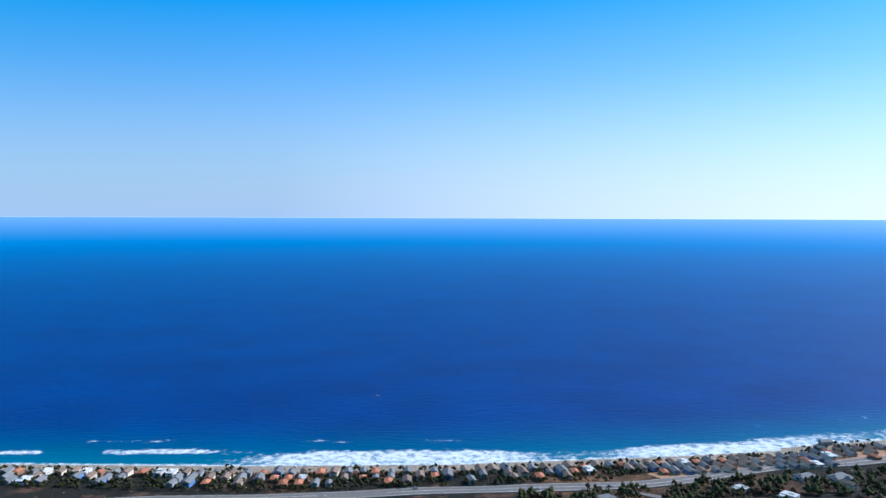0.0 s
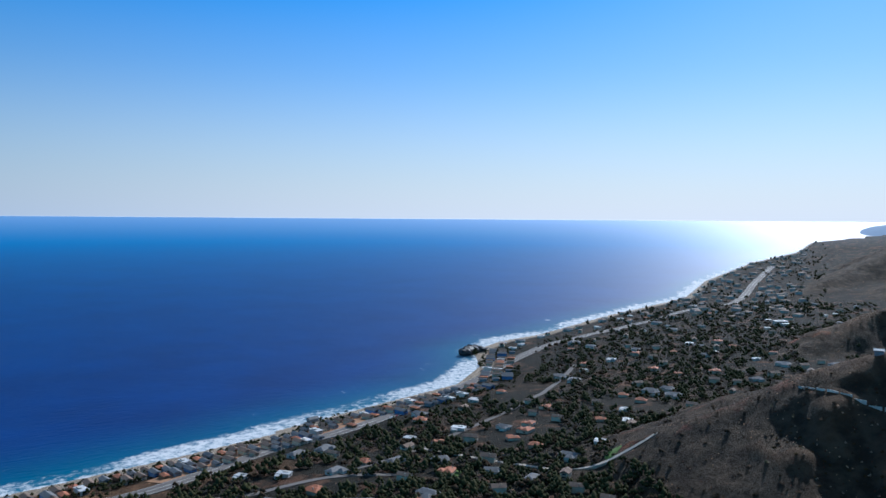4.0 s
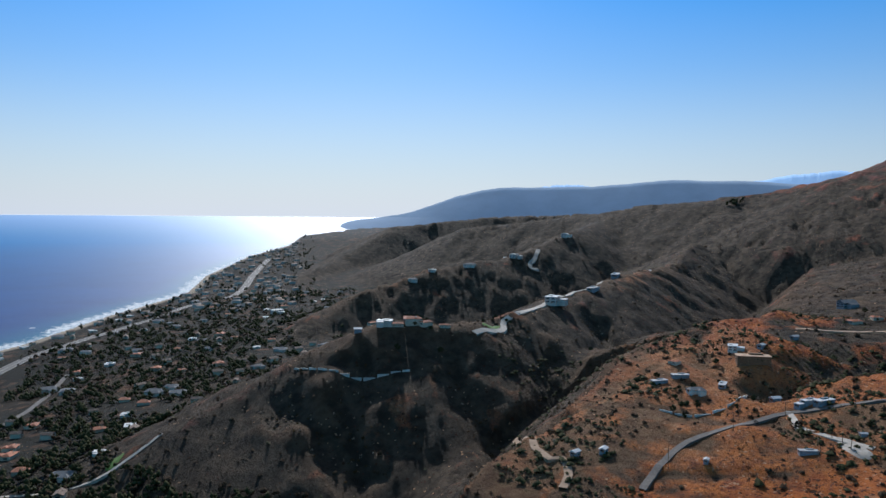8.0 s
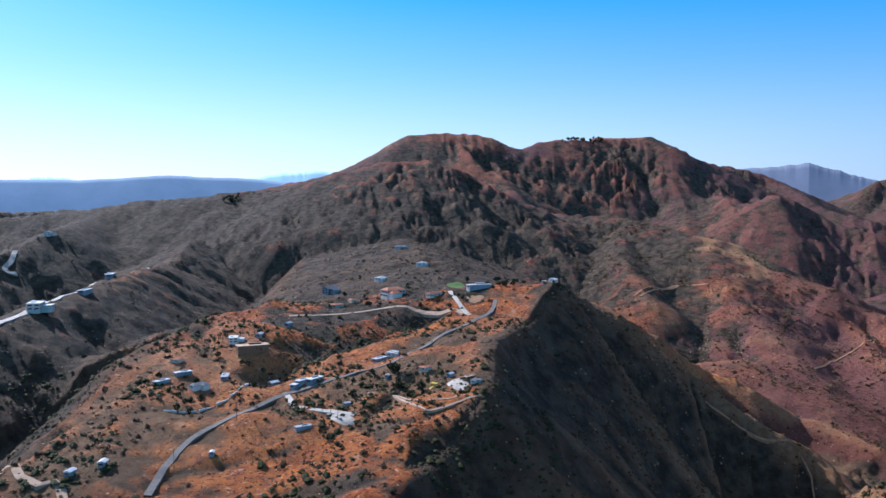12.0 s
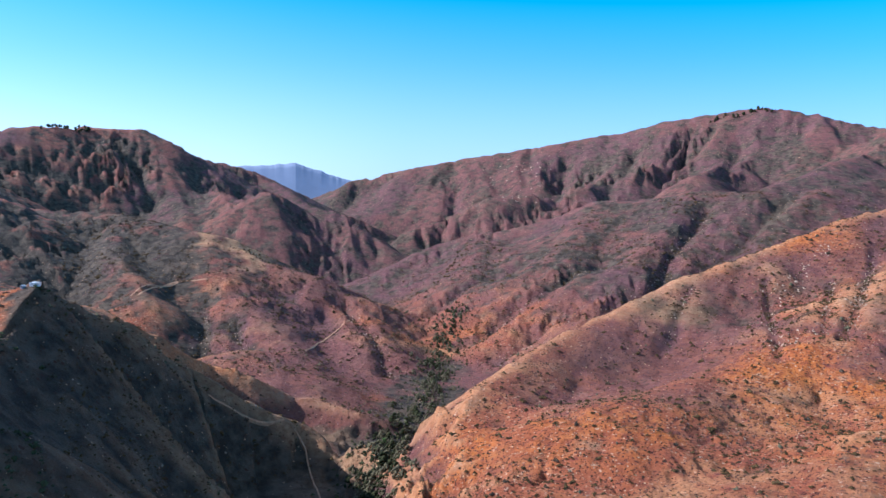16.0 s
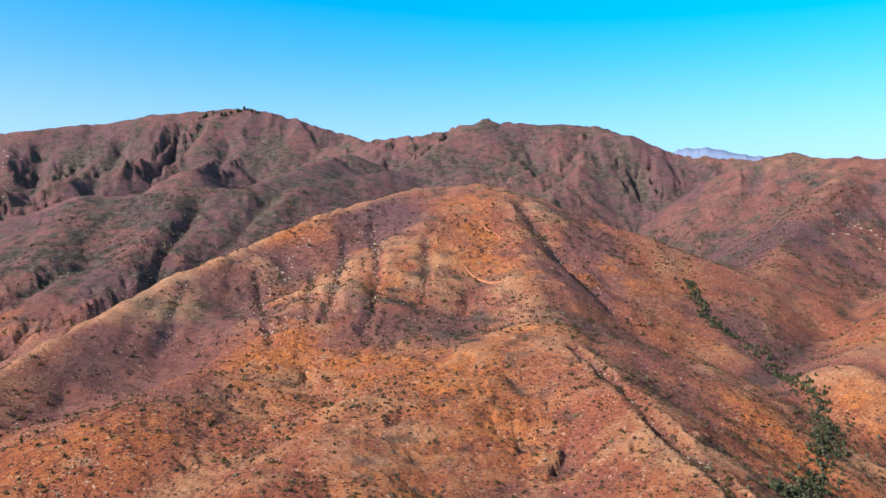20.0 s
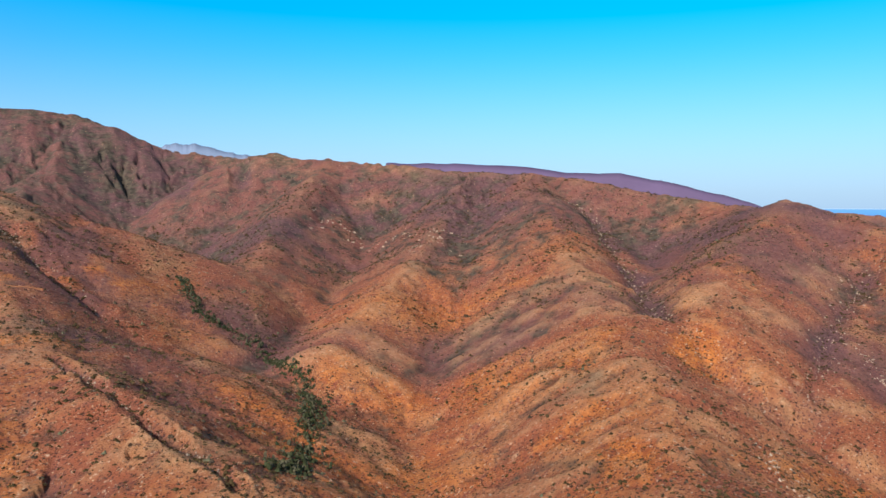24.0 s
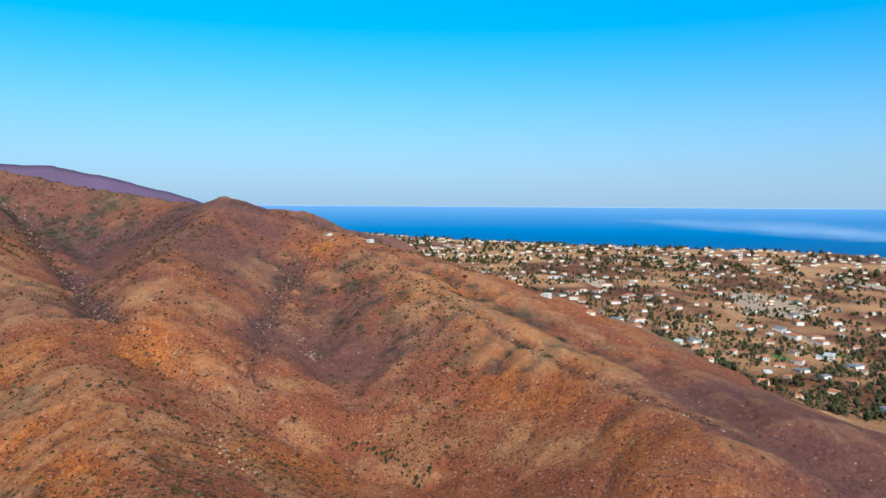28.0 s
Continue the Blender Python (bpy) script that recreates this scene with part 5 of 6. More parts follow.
def strew(name, template, xs, ys, sizes, material, label, category, seed, sink=0.15, squash=(0.8, 1.2)):
    """Many copies of a small template in one mesh, each turned and sized by chance."""
    tv, tf = template
    n = len(xs)
    gen = np.random.default_rng(seed)
    a = gen.uniform(0, 6.283, n)
    zs = settle(xs, ys)
    sq = gen.uniform(*squash, n)
    c, s = np.cos(a), np.sin(a)
    sizes = np.asarray(sizes)
    vx = (tv[None, :, 0] * c[:, None] - tv[None, :, 1] * s[:, None]) * sizes[:, None] + np.asarray(xs)[:, None]
    vy = (tv[None, :, 0] * s[:, None] + tv[None, :, 1] * c[:, None]) * sizes[:, None] + np.asarray(ys)[:, None]
    vz = (tv[None, :, 2] - sink) * (sizes * sq)[:, None] + zs[:, None]
    co = np.stack([vx, vy, vz], -1).reshape(-1, 3)
    tris = (tf[None] + (np.arange(n) * len(tv))[:, None, None]).reshape(-1, 3)
    me = bpy.data.meshes.new(name)
    me.vertices.add(len(co))
    me.vertices.foreach_set("co", co.astype(np.float32).ravel())
    me.loops.add(tris.size)
    me.loops.foreach_set("vertex_index", tris.astype(np.int32).ravel())
    me.polygons.add(len(tris))
    me.polygons.foreach_set("loop_start", np.arange(0, tris.size, 3, dtype=np.int32))
    me.update(calc_edges=True)
    me.materials.append(material)
    return tagged(new(name, me), label, category, kind="stuff")


OCTA = np.array([(1, 0, 0), (-1, 0, 0), (0, 1, 0), (0, -1, 0), (0, 0, 1), (0, 0, -1)], float)
OCTA_FACES = np.array([(0, 2, 4), (2, 1, 4), (1, 3, 4), (3, 0, 4), (2, 0, 5), (1, 2, 5), (3, 1, 5), (0, 3, 5)])


def clumps(spots, seed):
    """A template of small uneven leaf clumps: x, y, z, size each."""
    gen = np.random.default_rng(seed)
    v, f = [], []
    for i, (x, y, z, r) in enumerate(spots):
        q = OCTA * gen.uniform(0.6, 1.25, (6, 1)) + gen.normal(0, 0.16, (6, 3))
        v.append(q * r + (x, y, z))
        f.append(OCTA_FACES + i * 6)
    return np.vstack(v), np.vstack(f)


def crown_spots(n, wide, tall, base, r, seed):
    gen = np.random.default_rng(seed)
    out = []
    for i in range(n):
        a, u = gen.uniform(0, 6.283), gen.uniform(0, 1)
        k = math.sqrt(gen.uniform(0.1, 1)) * math.sin(math.pi * (0.18 + 0.8 * u)) * wide * gen.uniform(0.75, 1.15)
        out.append((k * math.cos(a), k * math.sin(a), base + u * tall, r * gen.uniform(0.6, 1.3)))
    return out


def bush_of(seed):
    v, f = clumps([(0, 0, 0.35, 0.6), (0.45, 0.3, 0.3, 0.48)], seed)
    return v, f[[i for i in range(len(f)) if i % 8 < 4 or i in (4, 13)]]


def small_tree(seed):
    v, f = clumps(crown_spots(7, 0.46, 0.6, 0.3, 0.26, seed), seed)
    stem = np.array([(0.04, 0, -0.1), (-0.02, 0.035, -0.1), (-0.02, -0.035, -0.1), (0.0, 0, 0.6)])
    k = len(v)
    return np.vstack([v, stem]), np.vstack([f, np.array([(0, 1, 3), (1, 2, 3), (2, 0, 3)]) + k])


def thicket_tree(seed):
    """A ragged crown of many small clumps down to the ground."""
    return clumps(crown_spots(15, 0.5, 0.75, 0.12, 0.17, seed), seed)


def on_hills(n, dists, seed, bearings=(0, 360), ok=None, power=1.0):
    gen = np.random.default_rng(seed)
    az = gen.uniform(*bearings, n)
    r = dists[0] + (dists[1] - dists[0]) * gen.uniform(0, 1, n) ** power
    x, y = polar(az, r)
    z, sea, out = land(x, y, True)
    keep = (out > 3) & (sea > 25)
    thick = fbm(x / 90, y / 90, 3, 77)
    keep &= gen.uniform(0, 1, n) < np.clip((thick - 0.28) * 2.6, 0.06, 1)
    if ok is not None:
        keep &= ok(x, y, z, sea, out)
    return x[keep], y[keep]


for k, (leafy, told) in enumerate(((DRY_LEAF, "dark dry scrub dotted over the burnt hills"), (OLIVE, "low green-black chaparral bushes on the slopes"), (PALE_LEAF, "grey-green sage bushes on the slopes"))):
    x, y = on_hills((34000, 125000, 7000)[k], (330, 1800), 100 + k, ((205, 445), (300, 445), (205, 445))[k], power=1.1)
    gen = np.random.default_rng(50 + k)
    strew("scrub", bush_of(k), x, y, np.clip(gen.lognormal(-0.05, 0.6, len(x)), 0.45, 3.6) * (0.85, 0.9, 1.0)[k] * (0.7 + np.hypot(x, y) / 1500), leafy, told, "scrub", 60 + k)
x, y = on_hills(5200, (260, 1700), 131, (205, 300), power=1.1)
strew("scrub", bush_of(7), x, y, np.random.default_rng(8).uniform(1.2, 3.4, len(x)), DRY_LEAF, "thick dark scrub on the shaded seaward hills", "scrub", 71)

# the village ridge: garden brush and burnt bushes between the houses
gen = np.random.default_rng(91)
az, r = gen.uniform(258, 300, 6500), gen.uniform(300, 700, 6500)
x, y = polar(az, r)
keep = fbm(x / 45, y / 45, 3, 93) > 0.53
x, y = x[keep], y[keep]
strew("garden_brush", bush_of(9), x, y, gen.lognormal(0.25, 0.5, len(x)).clip(0.5, 3.4), LEAF, "dark garden bushes and burnt brush on the village ridge", "scrub", 92)

# creases of the slopes: rubble
x, y = on_hills(7000, (260, 1700), 151, (300, 440))
strew("rubble", clumps([(0, 0, 0.2, 0.6), (0.7, 0.3, 0.15, 0.4)], 3), x, y, np.random.default_rng(9).lognormal(-0.25, 0.55, len(x)).clip(0.3, 2.6), ROCK, "pale boulders and rubble on the burnt slopes", "rocks", 72, 0.25)

# the gullies: broken rock and brush along their beds
for which, (name, template, spacing, sizes, looks, label, category) in enumerate((
        ("gully_brush", bush_of(12), 3.2, (0.8, 2.6), OLIVE, "dark brush growing in the gullies", "scrub"),
        ("gully_stones", clumps([(0, 0, 0.2, 0.6), (0.7, 0.3, 0.15, 0.4)], 6), 4.0, (0.5, 1.8), ROCK, "pale broken rock in the gully beds", "rocks"))):
    gen = np.random.default_rng(170 + which)
    x, y = [], []
    for depth, width, p in GULLIES:
        if np.hypot(*p.T).mean() < 1400 and depth < 40:
            walked = np.append(0, np.cumsum(np.hypot(*np.diff(p, axis=0).T)))
            at = gen.uniform(0, walked[-1], int(walked[-1] / spacing))
            x.append(np.interp(at, walked, p[:, 0]) + gen.normal(0, width * 0.3, len(at)))
            y.append(np.interp(at, walked, p[:, 1]) + gen.normal(0, width * 0.3, len(at)))
    x, y = np.concatenate(x), np.concatenate(y)
    strew(name, template, x, y, gen.uniform(*sizes, len(x)) * (0.6 + np.hypot(x, y) / 1600), looks, label, category, 172 + which)


def along_line(text, n, spread, seed):
    p = smooth_line(text, 4)
    gen = np.random.default_rng(seed)
    i = gen.integers(0, len(p), n)
    q = p[i] + gen.normal(0, spread, (n, 2))
    return q[:, 0], q[:, 1]


CREEK_EAST = "393 943, 379 837, 414 785, 407 707, 398 646, 321 522, 220 387"
CREEK_MOUTH = "-455 602, -428 556, -398 514, -366 470, -338 432, -292 368"
for text, n, spread, seed in ((CREEK, 800, 17, 1), (CREEK_EAST, 900, 6, 2), (CREEK_MOUTH, 420, 13, 3)):
    for half, leafy in enumerate((PALE_LEAF, LEAF)):
        x, y = along_line(text, n // 2, spread * (1.0, 0.7)[half], seed + 60 * half)
        size = np.random.default_rng(seed + half).gamma(5.0, 1.05, n // 2).clip(1.5, 9) * (0.55 if seed == 2 else 1.0)
        strew("creek_thicket", thicket_tree(seed + 20 + half), x, y, size, leafy, ("thick grey-green trees along the dry creek", "dark trees along the dry creek")[half], "trees", seed + 7 * half)
    x, y = along_line(text, n // 2, spread * 1.3, seed + 5)
    strew("creek_thicket", bush_of(seed + 30), x, y, np.random.default_rng(seed).uniform(1.5, 4, n // 2), LEAF, "dark brush along the dry creek bed", "brush", seed + 5)


for text, n, seed in (("-679 2947, -614 2955, -532 2981, -475 2961", 26, 31), ("-2530 1411, -2529 1485, -2503 1558, -2483 1571", 22, 32), ("-1999 154, -1999 180", 8, 33)):
    x, y = along_line(text, n, 9, seed)
    strew("ridge_trees", small_tree(seed), x, y, np.random.default_rng(seed).uniform(9, 17, n), LEAF, "dark trees along the skyline ridge", "trees", seed)
x, y = along_line("-1469 2599, -1421 2697, -1324 2705, -1229 2608, -1086 2138, -1374 2516", 150, 45, 35)
strew("outcrop", clumps([(0, 0, 0.2, 0.6), (0.7, 0.3, 0.15, 0.4)], 4), x, y, np.random.default_rng(35).uniform(2.5, 7, 150), ROCK, "pale rock outcrops on the big mountain", "rocks", 35, 0.3)
x, y = along_line("864 1001, 821 979, 907 991, 866 1322, 795 1269, 903 1339", 90, 16, 36)
strew("outcrop", clumps([(0, 0, 0.2, 0.6), (0.7, 0.3, 0.15, 0.4)], 5), x, y, np.random.default_rng(36).uniform(2, 6, 90), ROCK, "pale rock outcrops on the slope", "rocks", 36, 0.3)


for text, n, seed in (("-98 998, -117 940, -128 856", 55, 41), ("-29 1041, -42 972, -52 793", 45, 42), ("664 1691, 644 1529, 423 944", 60, 43), ("536 248, 508 224, 477 199", 45, 44), ("868 332, 854 292, 814 252", 40, 45), ("-55 797, -86 736, -110 690", 40, 46)):
    x, y = along_line(text, n, 6, seed)
    strew("outcrop", clumps([(0, 0, 0.2, 0.6), (0.7, 0.3, 0.15, 0.4)], seed), x, y, np.random.default_rng(seed).uniform(0.7, 2.3, n), ROCK, "broken pale rock along an eroded rib of the hill", "rocks", seed, 0.3)
x, y = along_line("649 180, 657 151, 622 113, 602 95", 70, 5, 47)
strew("creek_thicket", small_tree(47), x, y, np.random.default_rng(47).uniform(1.6, 3.6, 70), LEAF, "green brush in a dry gully", "brush", 47)


def plain_trees(n, bearings, dists, seed, sizes, low=70, power=1.2):
    gen = np.random.default_rng(seed)
    r = dists[0] + (dists[1] - dists[0]) * gen.uniform(0, 1, n) ** power
    x, y = polar(gen.uniform(*bearings, n), r)
    z, sea, out = land(x, y, True)
    keep = (sea > low) & (out < 12) & (fbm(x / 70, y / 70, 3, 88) > (0.36 if bearings[0] > 150 else 0.42))
    x, y = x[keep], y[keep]
    d = np.min(np.hypot(x[:, None] - road[None, :, 0], y[:, None] - road[None, :, 1]), 1)
    x, y = x[d > 14], y[d > 14]
    s = np.array(SITES)
    near = s[np.argsort(s[:, 0])]
    ok = np.array([np.min((near[:, 0] - a) ** 2 + (near[:, 1] - b2) ** 2) > 64 for a, b2 in zip(x, y)])
    x, y = x[ok], y[ok]
    return x, y, np.random.default_rng(seed + 1).uniform(*sizes, len(x))


for k, (n, bearings, dists, sizes, leafy) in enumerate(((9800, (186, 247), (470, 2000), (4.5, 11), LEAF), (4000, (186, 247), (470, 2000), (3, 8), DRY_LEAF), (1200, (222, 244), (1700, 4300), (6, 12), LEAF),
                                                            (4300, (74, 118), (850, 2400), (3.5, 9), LEAF), (5200, (74, 118), (850, 2300), (3, 7.5), PALE_LEAF), (2400, (74, 122), (2200, 4600), (8, 17), LEAF))):
    x, y, size = plain_trees(n, bearings, dists, 200 + k, sizes, 24 if k == 2 else 100)
    strew("street_trees", small_tree(40 + k), x, y, size, leafy, "dark garden trees filling the lots of the plain", "trees", 210 + k)

# hedges and trees between the beach houses
x, y = [], []
for _ in range(2300):
    s = rng.uniform(5, run[-1] - 10)
    px, py = np.interp(s, run, line[:, 0]), np.interp(s, run, line[:, 1])
    dx, dy = np.interp(s + 5, run, line[:, 0]) - px, np.interp(s + 5, run, line[:, 1]) - py
    k = math.hypot(dx, dy)
    back = rng.choice((24, 43, 61, 80, 84, 66)) + rng.gauss(0, 3)
    x.append(px - dy / k * back)
    y.append(py + dx / k * back)
x, y = np.array(x), np.array(y)
keep = np.min(np.hypot(x[:, None] - road[None, :, 0], y[:, None] - road[None, :, 1]), 1) > np.where(x < -150, 34, 17)
x, y = x[keep], y[keep]
strew("garden_hedges", small_tree(55), x, y, np.random.default_rng(5).uniform(2.5, 6.5, len(x)), LEAF, "dark hedges and garden trees between the beach houses", "trees", 220)


def limb(bm, a, b2, r0, r1, n=5):
    a, b2 = Vector(a), Vector(b2)
    q = (b2 - a).to_track_quat("Z", "Y").to_matrix()
    rings = [[bm.verts.new(p + q @ Vector((r * math.cos(6.283 * i / n), r * math.sin(6.283 * i / n), 0))) for i in range(n)] for p, r in ((a, r0), (b2, r1))]
    for i in range(n):
        j = (i + 1) % n
        bm.faces.new((rings[0][i], rings[0][j], rings[1][j], rings[1][i]))
    bm.faces.new(rings[1])


def crown_mesh(spots, seed, material):
    v, f = clumps(spots, seed)
    me = bpy.data.meshes.new("crown")
    me.from_pydata([tuple(p) for p in v], [], [tuple(int(i) for i in t) for t in f])
    me.materials.append(material)
    return me


def broad_tree(name, label, h, wide, material, seed, n=70, group="trees"):
    root = thing(name, label, "tree", group)
    bm = bmesh.new()
    limb(bm, (0, 0, -0.8), (0.1, 0, h * 0.35), 0.32, 0.22)
    pick = random.Random(seed)
    for k in range(5):
        a = 1.257 * k + pick.uniform(-0.4, 0.4)
        limb(bm, (0.1, 0, h * 0.3), (wide * 0.6 * math.cos(a), wide * 0.6 * math.sin(a), h * pick.uniform(0.55, 0.8)), 0.16, 0.05)
    part("trunk", bm, BARK, root)
    part("crown", crown_mesh(crown_spots(n, wide, h * 0.72, h * 0.28, wide * 0.24, seed), seed, material), None, root)
    return root


def palm_tree(h, seed):
    root = thing("palm_tree", "tall fan palm with a grey trunk and drooping fronds", "palm", "palms")
    bm = bmesh.new()
    limb(bm, (0, 0, -0.6), (0.3, 0.1, h * 0.55), 0.26, 0.2)
    limb(bm, (0.3, 0.1, h * 0.55), (0.4, 0.2, h), 0.2, 0.16)
    part("trunk", bm, BARK, root)
    pick = random.Random(seed)
    bm = bmesh.new()
    for k in range(18):
        a, up = k * 2.4 + pick.uniform(-0.2, 0.2), pick.uniform(-0.3, 1.0)
        prev = None
        for j in range(5):
            u = j / 4
            r, z = 2.3 * u, h + 1.3 * up * u - 2.0 * u * u
            w = 0.45 * math.sin(math.pi * (0.15 + 0.8 * u))
            c, s = math.cos(a), math.sin(a)
            now = [bm.verts.new((0.4 + r * c - sgn * w * s, 0.2 + r * s + sgn * w * c, z - (0.12 if sgn else 0))) for sgn in (-1, 0, 1)]
            if prev:
                for i in range(2):
                    bm.faces.new((prev[i], prev[i + 1], now[i + 1], now[i]))
            prev = now
    part("crown", bm, LEAF, root)
    return root


def plant(ob, spots):
    z = settle([p[0] for p in spots], [p[1] for p in spots])
    for i, ((x, y, size), h) in enumerate(zip(spots, z)):
        m = pose(x, y, h, 0, 0, (i * 137) % 360) @ Matrix.Diagonal((size, size, size, 1))
        if i == 0:
            ob.matrix_basis = m
        else:
            copy_thing(ob, m)


oak = broad_tree("oak_tree", "round dark green oak with a short trunk", 8, 4.2, LEAF, 1)
oak2 = broad_tree("oak_tree", "spreading dark green oak with an uneven crown", 7, 4.8, LEAF, 2)
sage = broad_tree("gum_tree", "tall thin grey-green gum tree", 13, 3.2, PALE_LEAF, 3, 80)
dry = broad_tree("burnt_tree", "half-burnt tree with sparse brown leaves", 7, 3.6, DRY_LEAF, 4, 26)
cypress = broad_tree("cypress_tree", "narrow dark cypress beside a house", 11, 1.4, LEAF, 5, 60)


def near(n, x, y, spread, sizes, seed):
    pick = random.Random(seed)
    return [(x + pick.gauss(0, spread), y + pick.gauss(0, spread), pick.uniform(*sizes)) for _ in range(n)]


plant(oak, near(3, -430, 123, 4, (0.6, 0.9), 1) + near(4, -404, 130, 5, (0.5, 0.8), 2) + near(6, -512, 45, 12, (0.4, 0.7), 3) + near(8, -672, 187, 22, (0.4, 0.7), 4) + near(12, -452, 16, 16, (0.35, 0.6), 5) + near(8, -590, 285, 12, (0.4, 0.7), 6) + near(10, -640, -215, 24, (0.5, 0.9), 21) + near(6, -730, -140, 30, (0.5, 0.8), 22) + near(6, -631, 282, 14, (0.4, 0.7), 27))
plant(oak2, near(5, -413, 95, 10, (0.25, 0.5), 7) + near(6, -435, 50, 12, (0.3, 0.5), 8) + near(6, -382, 157, 12, (0.25, 0.45), 9) + near(6, -649, 150, 16, (0.3, 0.6), 10) + near(14, 1055, -195, 30, (0.7, 1.1), 11) + near(16, 1080, -315, 45, (0.7, 1.1), 12) + near(6, -393, 131, 8, (0.3, 0.5), 28))
plant(sage, near(6, -531, 794, 14, (0.6, 1.0), 13) + near(8, -468, 637, 14, (0.6, 1.0), 14) + near(6, -309, 396, 12, (0.5, 0.8), 15) + near(4, 405, 703, 6, (0.3, 0.5), 16) + near(5, 234, 411, 7, (0.3, 0.5), 17))
plant(dry, near(7, -416, 57, 7, (0.5, 0.8), 18) + near(6, -383, -30, 6, (0.4, 0.7), 19) + near(12, -359, 69, 18, (0.2, 0.4), 20) + near(8, -359, 38, 12, (0.25, 0.5), 25) + near(6, -364, 95, 8, (0.3, 0.5), 29))
plant(cypress, near(4, -531, 36, 3, (0.5, 0.8), 23) + near(5, -536, 60, 5, (0.4, 0.7), 24) + near(3, -650, 212, 8, (0.4, 0.6), 26))
willow = broad_tree("willow_tree", "bright yellow-green willow beside the dry creek", 9, 3.4, LAWN, 6, 90)
plant(willow, near(3, -461, 604, 5, (0.6, 1.0), 31) + near(2, 405, 690, 4, (0.35, 0.5), 32))
palm = palm_tree(9, 1)
palms = [(-388, -752, 1.0), (-398, -756, 1.1), (-410, -763, 0.95), (-422, -768, 1.1), (-430, -773, 1.0), (-365, -742, 0.9), (-445, -780, 1.0), (-575, -840, 1.0), (-590, -850, 1.1), (-602, -858, 1.0), (-612, -862, 0.9), (-180, -706, 0.9), (-130, -694, 1.0), (-60, -688, 0.9),
         (-260, -722, 1.0), (-300, -728, 0.9), (60, -692, 0.9), (200, -690, 1.0), (-391, 83, 0.7), (-384, 85, 0.75), (-399, 80, 0.6), (-384, 94, 0.6), (-373, 70, 0.9)]
plant(palm, palms)

# ---- the rocky point, rocks ----


def boulder(name, label, spots, seed, material):
    """A lump of rock made of several uneven blocks."""
    gen = np.random.default_rng(seed)
    bm = bmesh.new()
    for x, y, z, r in spots:
        made = bmesh.ops.create_icosphere(bm, subdivisions=2, radius=r)
        for v in made["verts"]:
            n = noise.noise(v.co * (1.6 / r) + Vector((x, y, z)))
            v.co = v.co * (1 + 0.45 * n)
            v.co.z *= 0.75
            v.co += Vector((x, y, z))
    return tagged(new(name, as_mesh(name, bm, material)), label, "rock")


tip = COAST[np.argmin(np.abs(np.degrees(np.arctan2(COAST[:, 0], COAST[:, 1])) % 360 - 219.5))]
boulder("rock_point", "dark wet rocky point with white water round it", [(tip[0] + dx, tip[1] + dy, z, r) for dx, dy, z, r in ((0, 0, 3, 12), (14, 12, 5, 12), (-14, -2, 1, 9), (28, 20, 6, 12), (-6, 14, 3, 10), (-27, -6, 0, 6), (-36, -3, 0, 4), (42, 26, 6, 11), (-20, -16, 0, 4))], 5, DARK_ROCK)
pt = broad_tree("shore_tree", "dark wind-bent tree on the rocky point", 12, 6, LEAF, 8, 80)
plant(pt, [(tip[0] + 24, tip[1] + 22, 1.1), (tip[0] + 34, tip[1] + 30, 1.2), (tip[0] + 15, tip[1] + 18, 0.9), (tip[0] + 40, tip[1] + 16, 1.0), (tip[0] + 48, tip[1] + 34, 1.1), (tip[0] + 30, tip[1] + 42, 1.0), (tip[0] + 58, tip[1] + 26, 1.0)])

# ---- cars, poles, boat, walls, fog ----


def car(paint, label):
    root = thing("car", label, "car", "cars on the highway")
    part("body", box(1.85, 4.6, 0.75, 0, 0, 0.35, edge=0.14), paint, root)
    part("cabin", box(1.65, 2.6, 0.62, 0, -0.2, 1.08, taper=0.78, edge=0.08), GLASS, root)
    part("roof", box(1.3, 1.7, 0.06, 0, -0.2, 1.69), paint, root)
    for sx in (-0.82, 0.82):
        for sy in (-1.45, 1.4):
            bm = rod(0.34, 0.34, 0.24, 10)
            bmesh.ops.rotate(bm, verts=bm.verts, matrix=Matrix.Rotation(1.5708, 3, "Y"))
            part("wheel", bm, RUBBER, root, at=pose(sx - 0.12, sy, 0.34))
    for sx in (-0.65, 0.65):
        part("headlight", box(0.4, 0.08, 0.18, sx, 2.32, 0.72), PAINT, root)
    return root


cars = [car(p, "%s parked on the coast highway" % t) for p, t in zip(CAR_PAINTS, ("white saloon car", "black saloon car", "silver hatchback car", "dark red car"))]
fine = smooth_line(HIGHWAY, 2.0)
tan = np.gradient(fine, axis=0)
spots = [(9, 5.5, 2), (90, -5.5, 1), (150, 5.5, 0), (210, -5.5, 1), (262, -11.5, 0), (268, -11.5, 3), (330, 5.5, 2), (420, -5.5, 0), (520, 5.5, 1), (600, -5.5, 0), (60, -5.5, 0), (300, 11.5, 2), (240, 11.5, 1), (310, -11.5, 1)]
seen_car = set()
for k, off, which in spots:
    i = min(len(fine) - 2, 430 + k)
    d = tan[i] / np.linalg.norm(tan[i])
    x, y = fine[i] + np.array([-d[1], d[0]]) * off
    m = stand(x, y, math.degrees(math.atan2(d[1], d[0])) - 90, 0.85)
    if which in seen_car:
        copy_thing(cars[which], m)
    else:
        seen_car.add(which)
        cars[which].matrix_basis = m


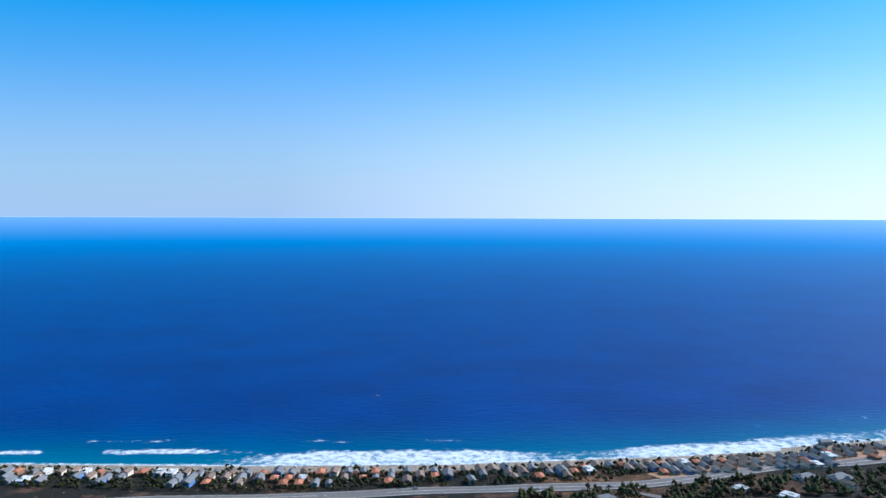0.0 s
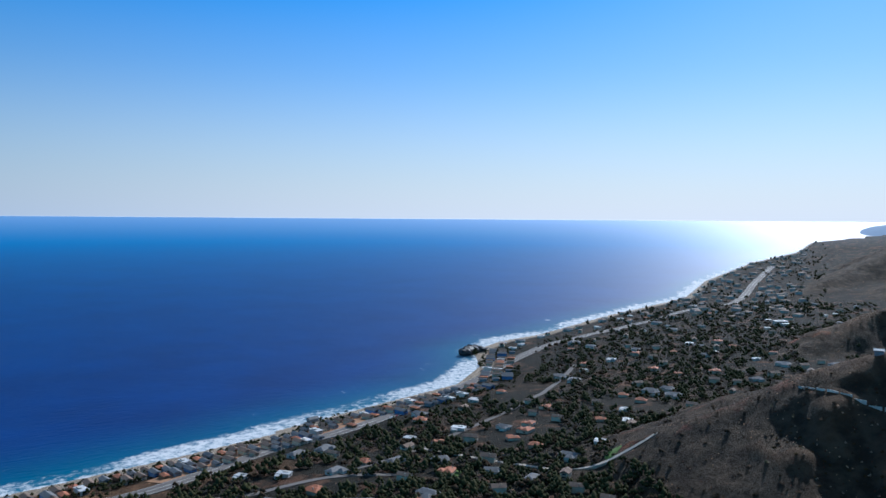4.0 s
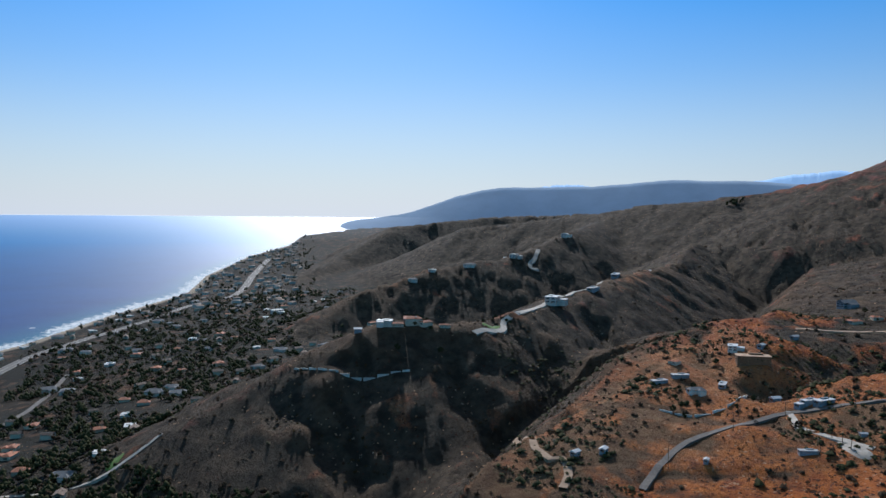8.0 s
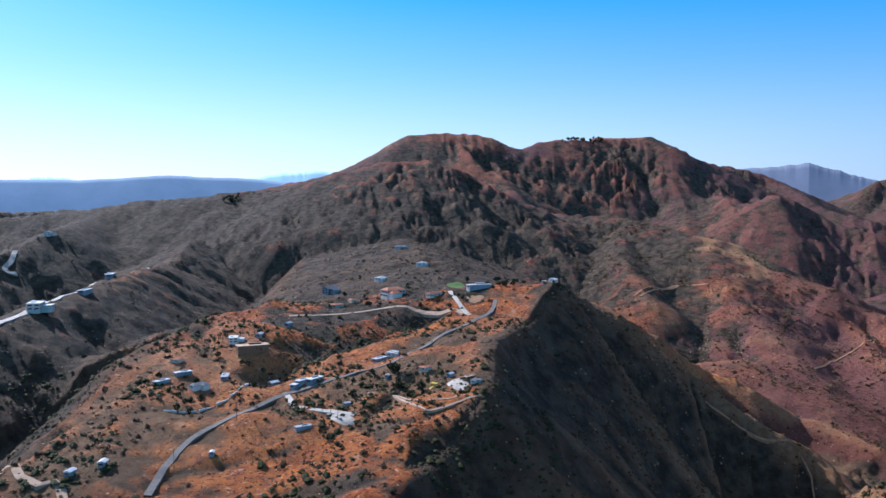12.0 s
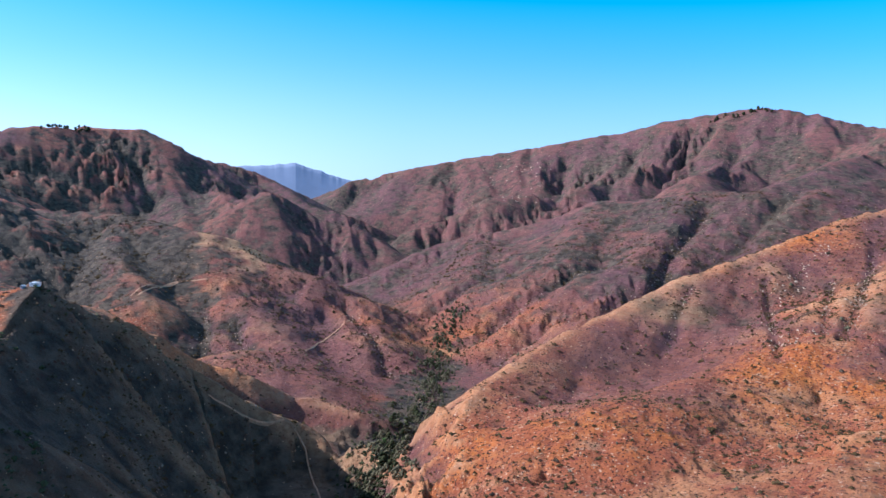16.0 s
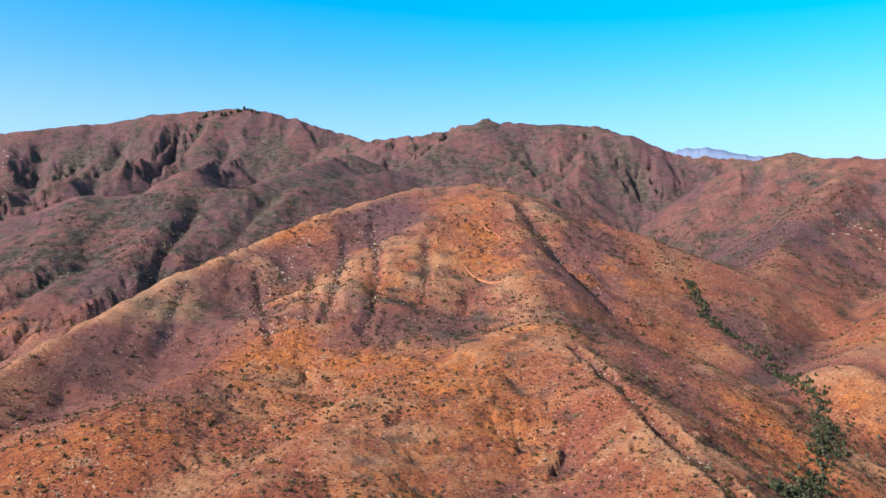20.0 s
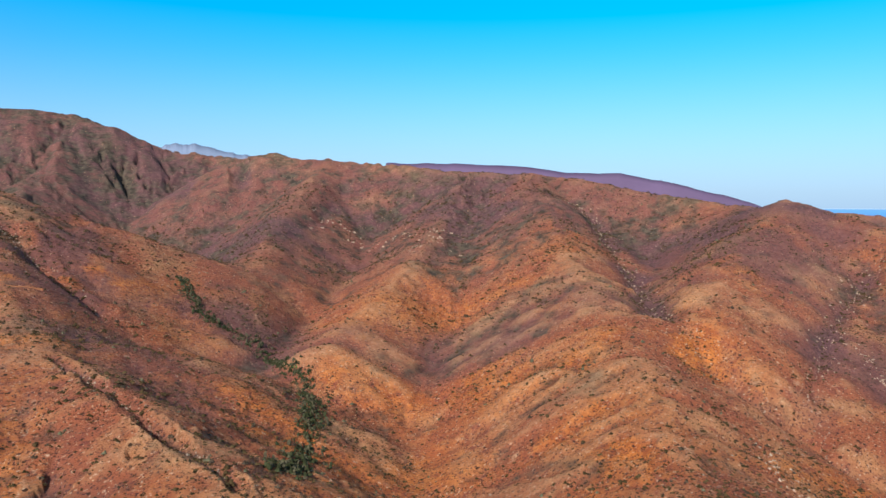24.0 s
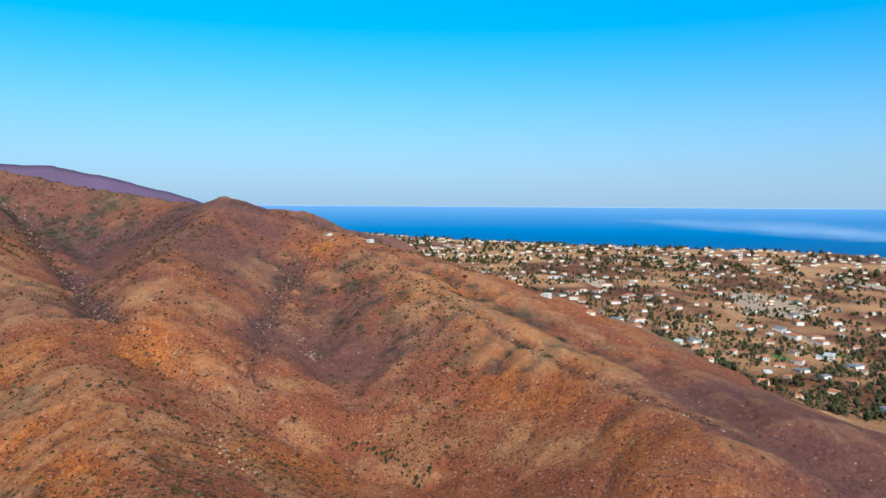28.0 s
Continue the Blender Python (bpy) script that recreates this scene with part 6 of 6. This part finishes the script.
def utility_pole():
    root = thing("utility_pole", "weathered timber utility pole with two crossarms", "pole", "utility poles")
    part("post", rod(0.17, 0.12, 11, 7, base=(0, 0, -1)), WOOD, root)
    for z in (9.2, 8.4):
        part("crossarm", box(2.4, 0.14, 0.16, 0, 0.16, z), WOOD, root)
        for x in (-1.0, -0.4, 0.4, 1.0):
            part("insulator", rod(0.06, 0.04, 0.22, 6, base=(x, 0.16, z + 0.16)), GREY, root)
    return root


pole = utility_pole()
spots = [(-361, 4), (-397, 35), (-426, 63), (-436, 98), (-446, 138), (-372, 69), (-497, 191), (-557, 259), (-1256, 660), (-150, -648), (-262, -692), (-360, -722), (-470, -752), (-40, -642), (80, -632), (-590, -812)]
for i, (x, y) in enumerate(spots):
    m = stand(x, y, 35 * i % 180)
    if i:
        copy_thing(pole, m)
    else:
        pole.matrix_basis = m

boat = thing("boat", "small white motor boat on open water", "boat")
bm = bmesh.new()
outline = [(0, 4.2), (0.9, 2.2), (1.25, -0.5), (1.2, -3.2), (-1.2, -3.2), (-1.25, -0.5), (-0.9, 2.2)]
top = [bm.verts.new((x, y, 1.0 + 0.06 * max(y, 0))) for x, y in outline]
keel = [bm.verts.new((x * 0.55, y * 0.85, -0.4)) for x, y in outline]
bm.faces.new(top)
for i in range(7):
    bm.faces.new((top[i], top[(i + 1) % 7], keel[(i + 1) % 7], keel[i]))
part("hull", bm, WHITE, boat)
part("cabin", box(1.6, 2.2, 1.3, 0, 0.1, 1.0, taper=0.8, edge=0.1), WHITE, boat)
part("windscreen", box(1.3, 0.08, 0.6, 0, 1.15, 1.5), GLASS, boat)
part("rail", box(1.8, 0.06, 0.5, 0, -2.9, 1.0), DARK, boat)
x, y = polar(175.0, 1010)
boat.matrix_basis = pose(float(x), float(y), 0.2, 0, 0, 70) @ Matrix.Diagonal((0.7, 0.7, 0.7, 1))


def low_wall(text, label, h=1.6):
    p = smooth_line(text, 8)
    root = thing("garden_wall", label, "wall")
    z = settle(*p.T)
    for (a, za), (b2, zb) in zip(zip(p[:-1], z[:-1]), zip(p[1:], z[1:])):
        mid, d = (a + b2) / 2, b2 - a
        part("panel", box(np.hypot(*d) * 0.86, 0.4, h + 1.5, 0, 0, -1.5), WHITE, root, at=pose(*mid, (za + zb) / 2, 0, 0, math.degrees(math.atan2(d[1], d[0]))))


low_wall("-572 -298, -567 -274, -564 -253, -568 -234, -576 -213, -586 -199", "broken line of white terrace wall on the dark slope")
low_wall("-428 -1, -422 17, -436 35, -455 44, -470 49", "pale blue-grey wall stepping round the compound", 1.0)

play = thing("play_frame", "yellow play frame beside the village houses", "play frame")
for x in (-2.5, 2.5):
    for y in (-1.5, 1.5):
        part("leg", rod(0.12, 0.1, 2.6, 6, base=(x, y, -0.4)), YELLOW, play)
part("platform", box(5.4, 3.4, 0.4, 0, 0, 2.1), YELLOW, play)
part("slide", box(1.2, 4.2, 0.25, 0, -3.2, 0.6), YELLOW, play, at=pose(0, 0, 0, 18))
play.matrix_basis = stand(-396, 143, 30, 0, 0.8)

m, tree, p = material("fog", 1.0, 0.0)
p.inputs["Base Color"].default_value = (0.80, 0.80, 0.84, 1)
wisp = tree.nodes.new("ShaderNodeMath")
wisp.operation = "MULTIPLY"
tree.links.new(attribute(tree, "thickness")[0], wisp.inputs[0])
tree.links.new(grain(tree, 260, 0.2, 0.62, 5, 0.55, (1, 1, 4)), wisp.inputs[1])
tree.links.new(wisp.outputs[0], p.inputs["Alpha"])
az, v = np.meshgrid(np.linspace(94, 124, 70), np.linspace(0, 2 * np.pi, 29)[:-1], indexing="ij")
u = (az - 94) / 30
mid, half = -0.8 - 1.5 * u, (0.1 + 1.2 * u) * (0.75 + 0.5 * value_noise(u * 9, u * 0, 5))
r = 3450 + 60 * np.sin(v)
up = mid + half * np.cos(v)
x, y = polar(az, r)
co = np.stack([x, y, EYE + r * np.tan(np.radians(up))], -1).reshape(-1, 3)
dense = (np.clip(u * 2.5, 0, 1) * np.abs(np.sin(v)) ** 1.6 * 0.14).ravel()
n = 28
faces = [(i * n + j, i * n + (j + 1) % n, (i + 1) * n + (j + 1) % n, (i + 1) * n + j) for i in range(69) for j in range(n)]
me = bpy.data.meshes.new("fog_bank")
me.from_pydata([tuple(c) for c in co], [], faces)
at = me.attributes.new("thickness", "FLOAT_COLOR", "POINT")
at.data.foreach_set("color", np.repeat(dense, 4).astype(np.float32))
me.polygons.foreach_set("use_smooth", np.ones(len(faces), bool))
me.materials.append(m)
tagged(new("fog_bank", me), "low white fog bank lying over the sea", "fog", kind="stuff")
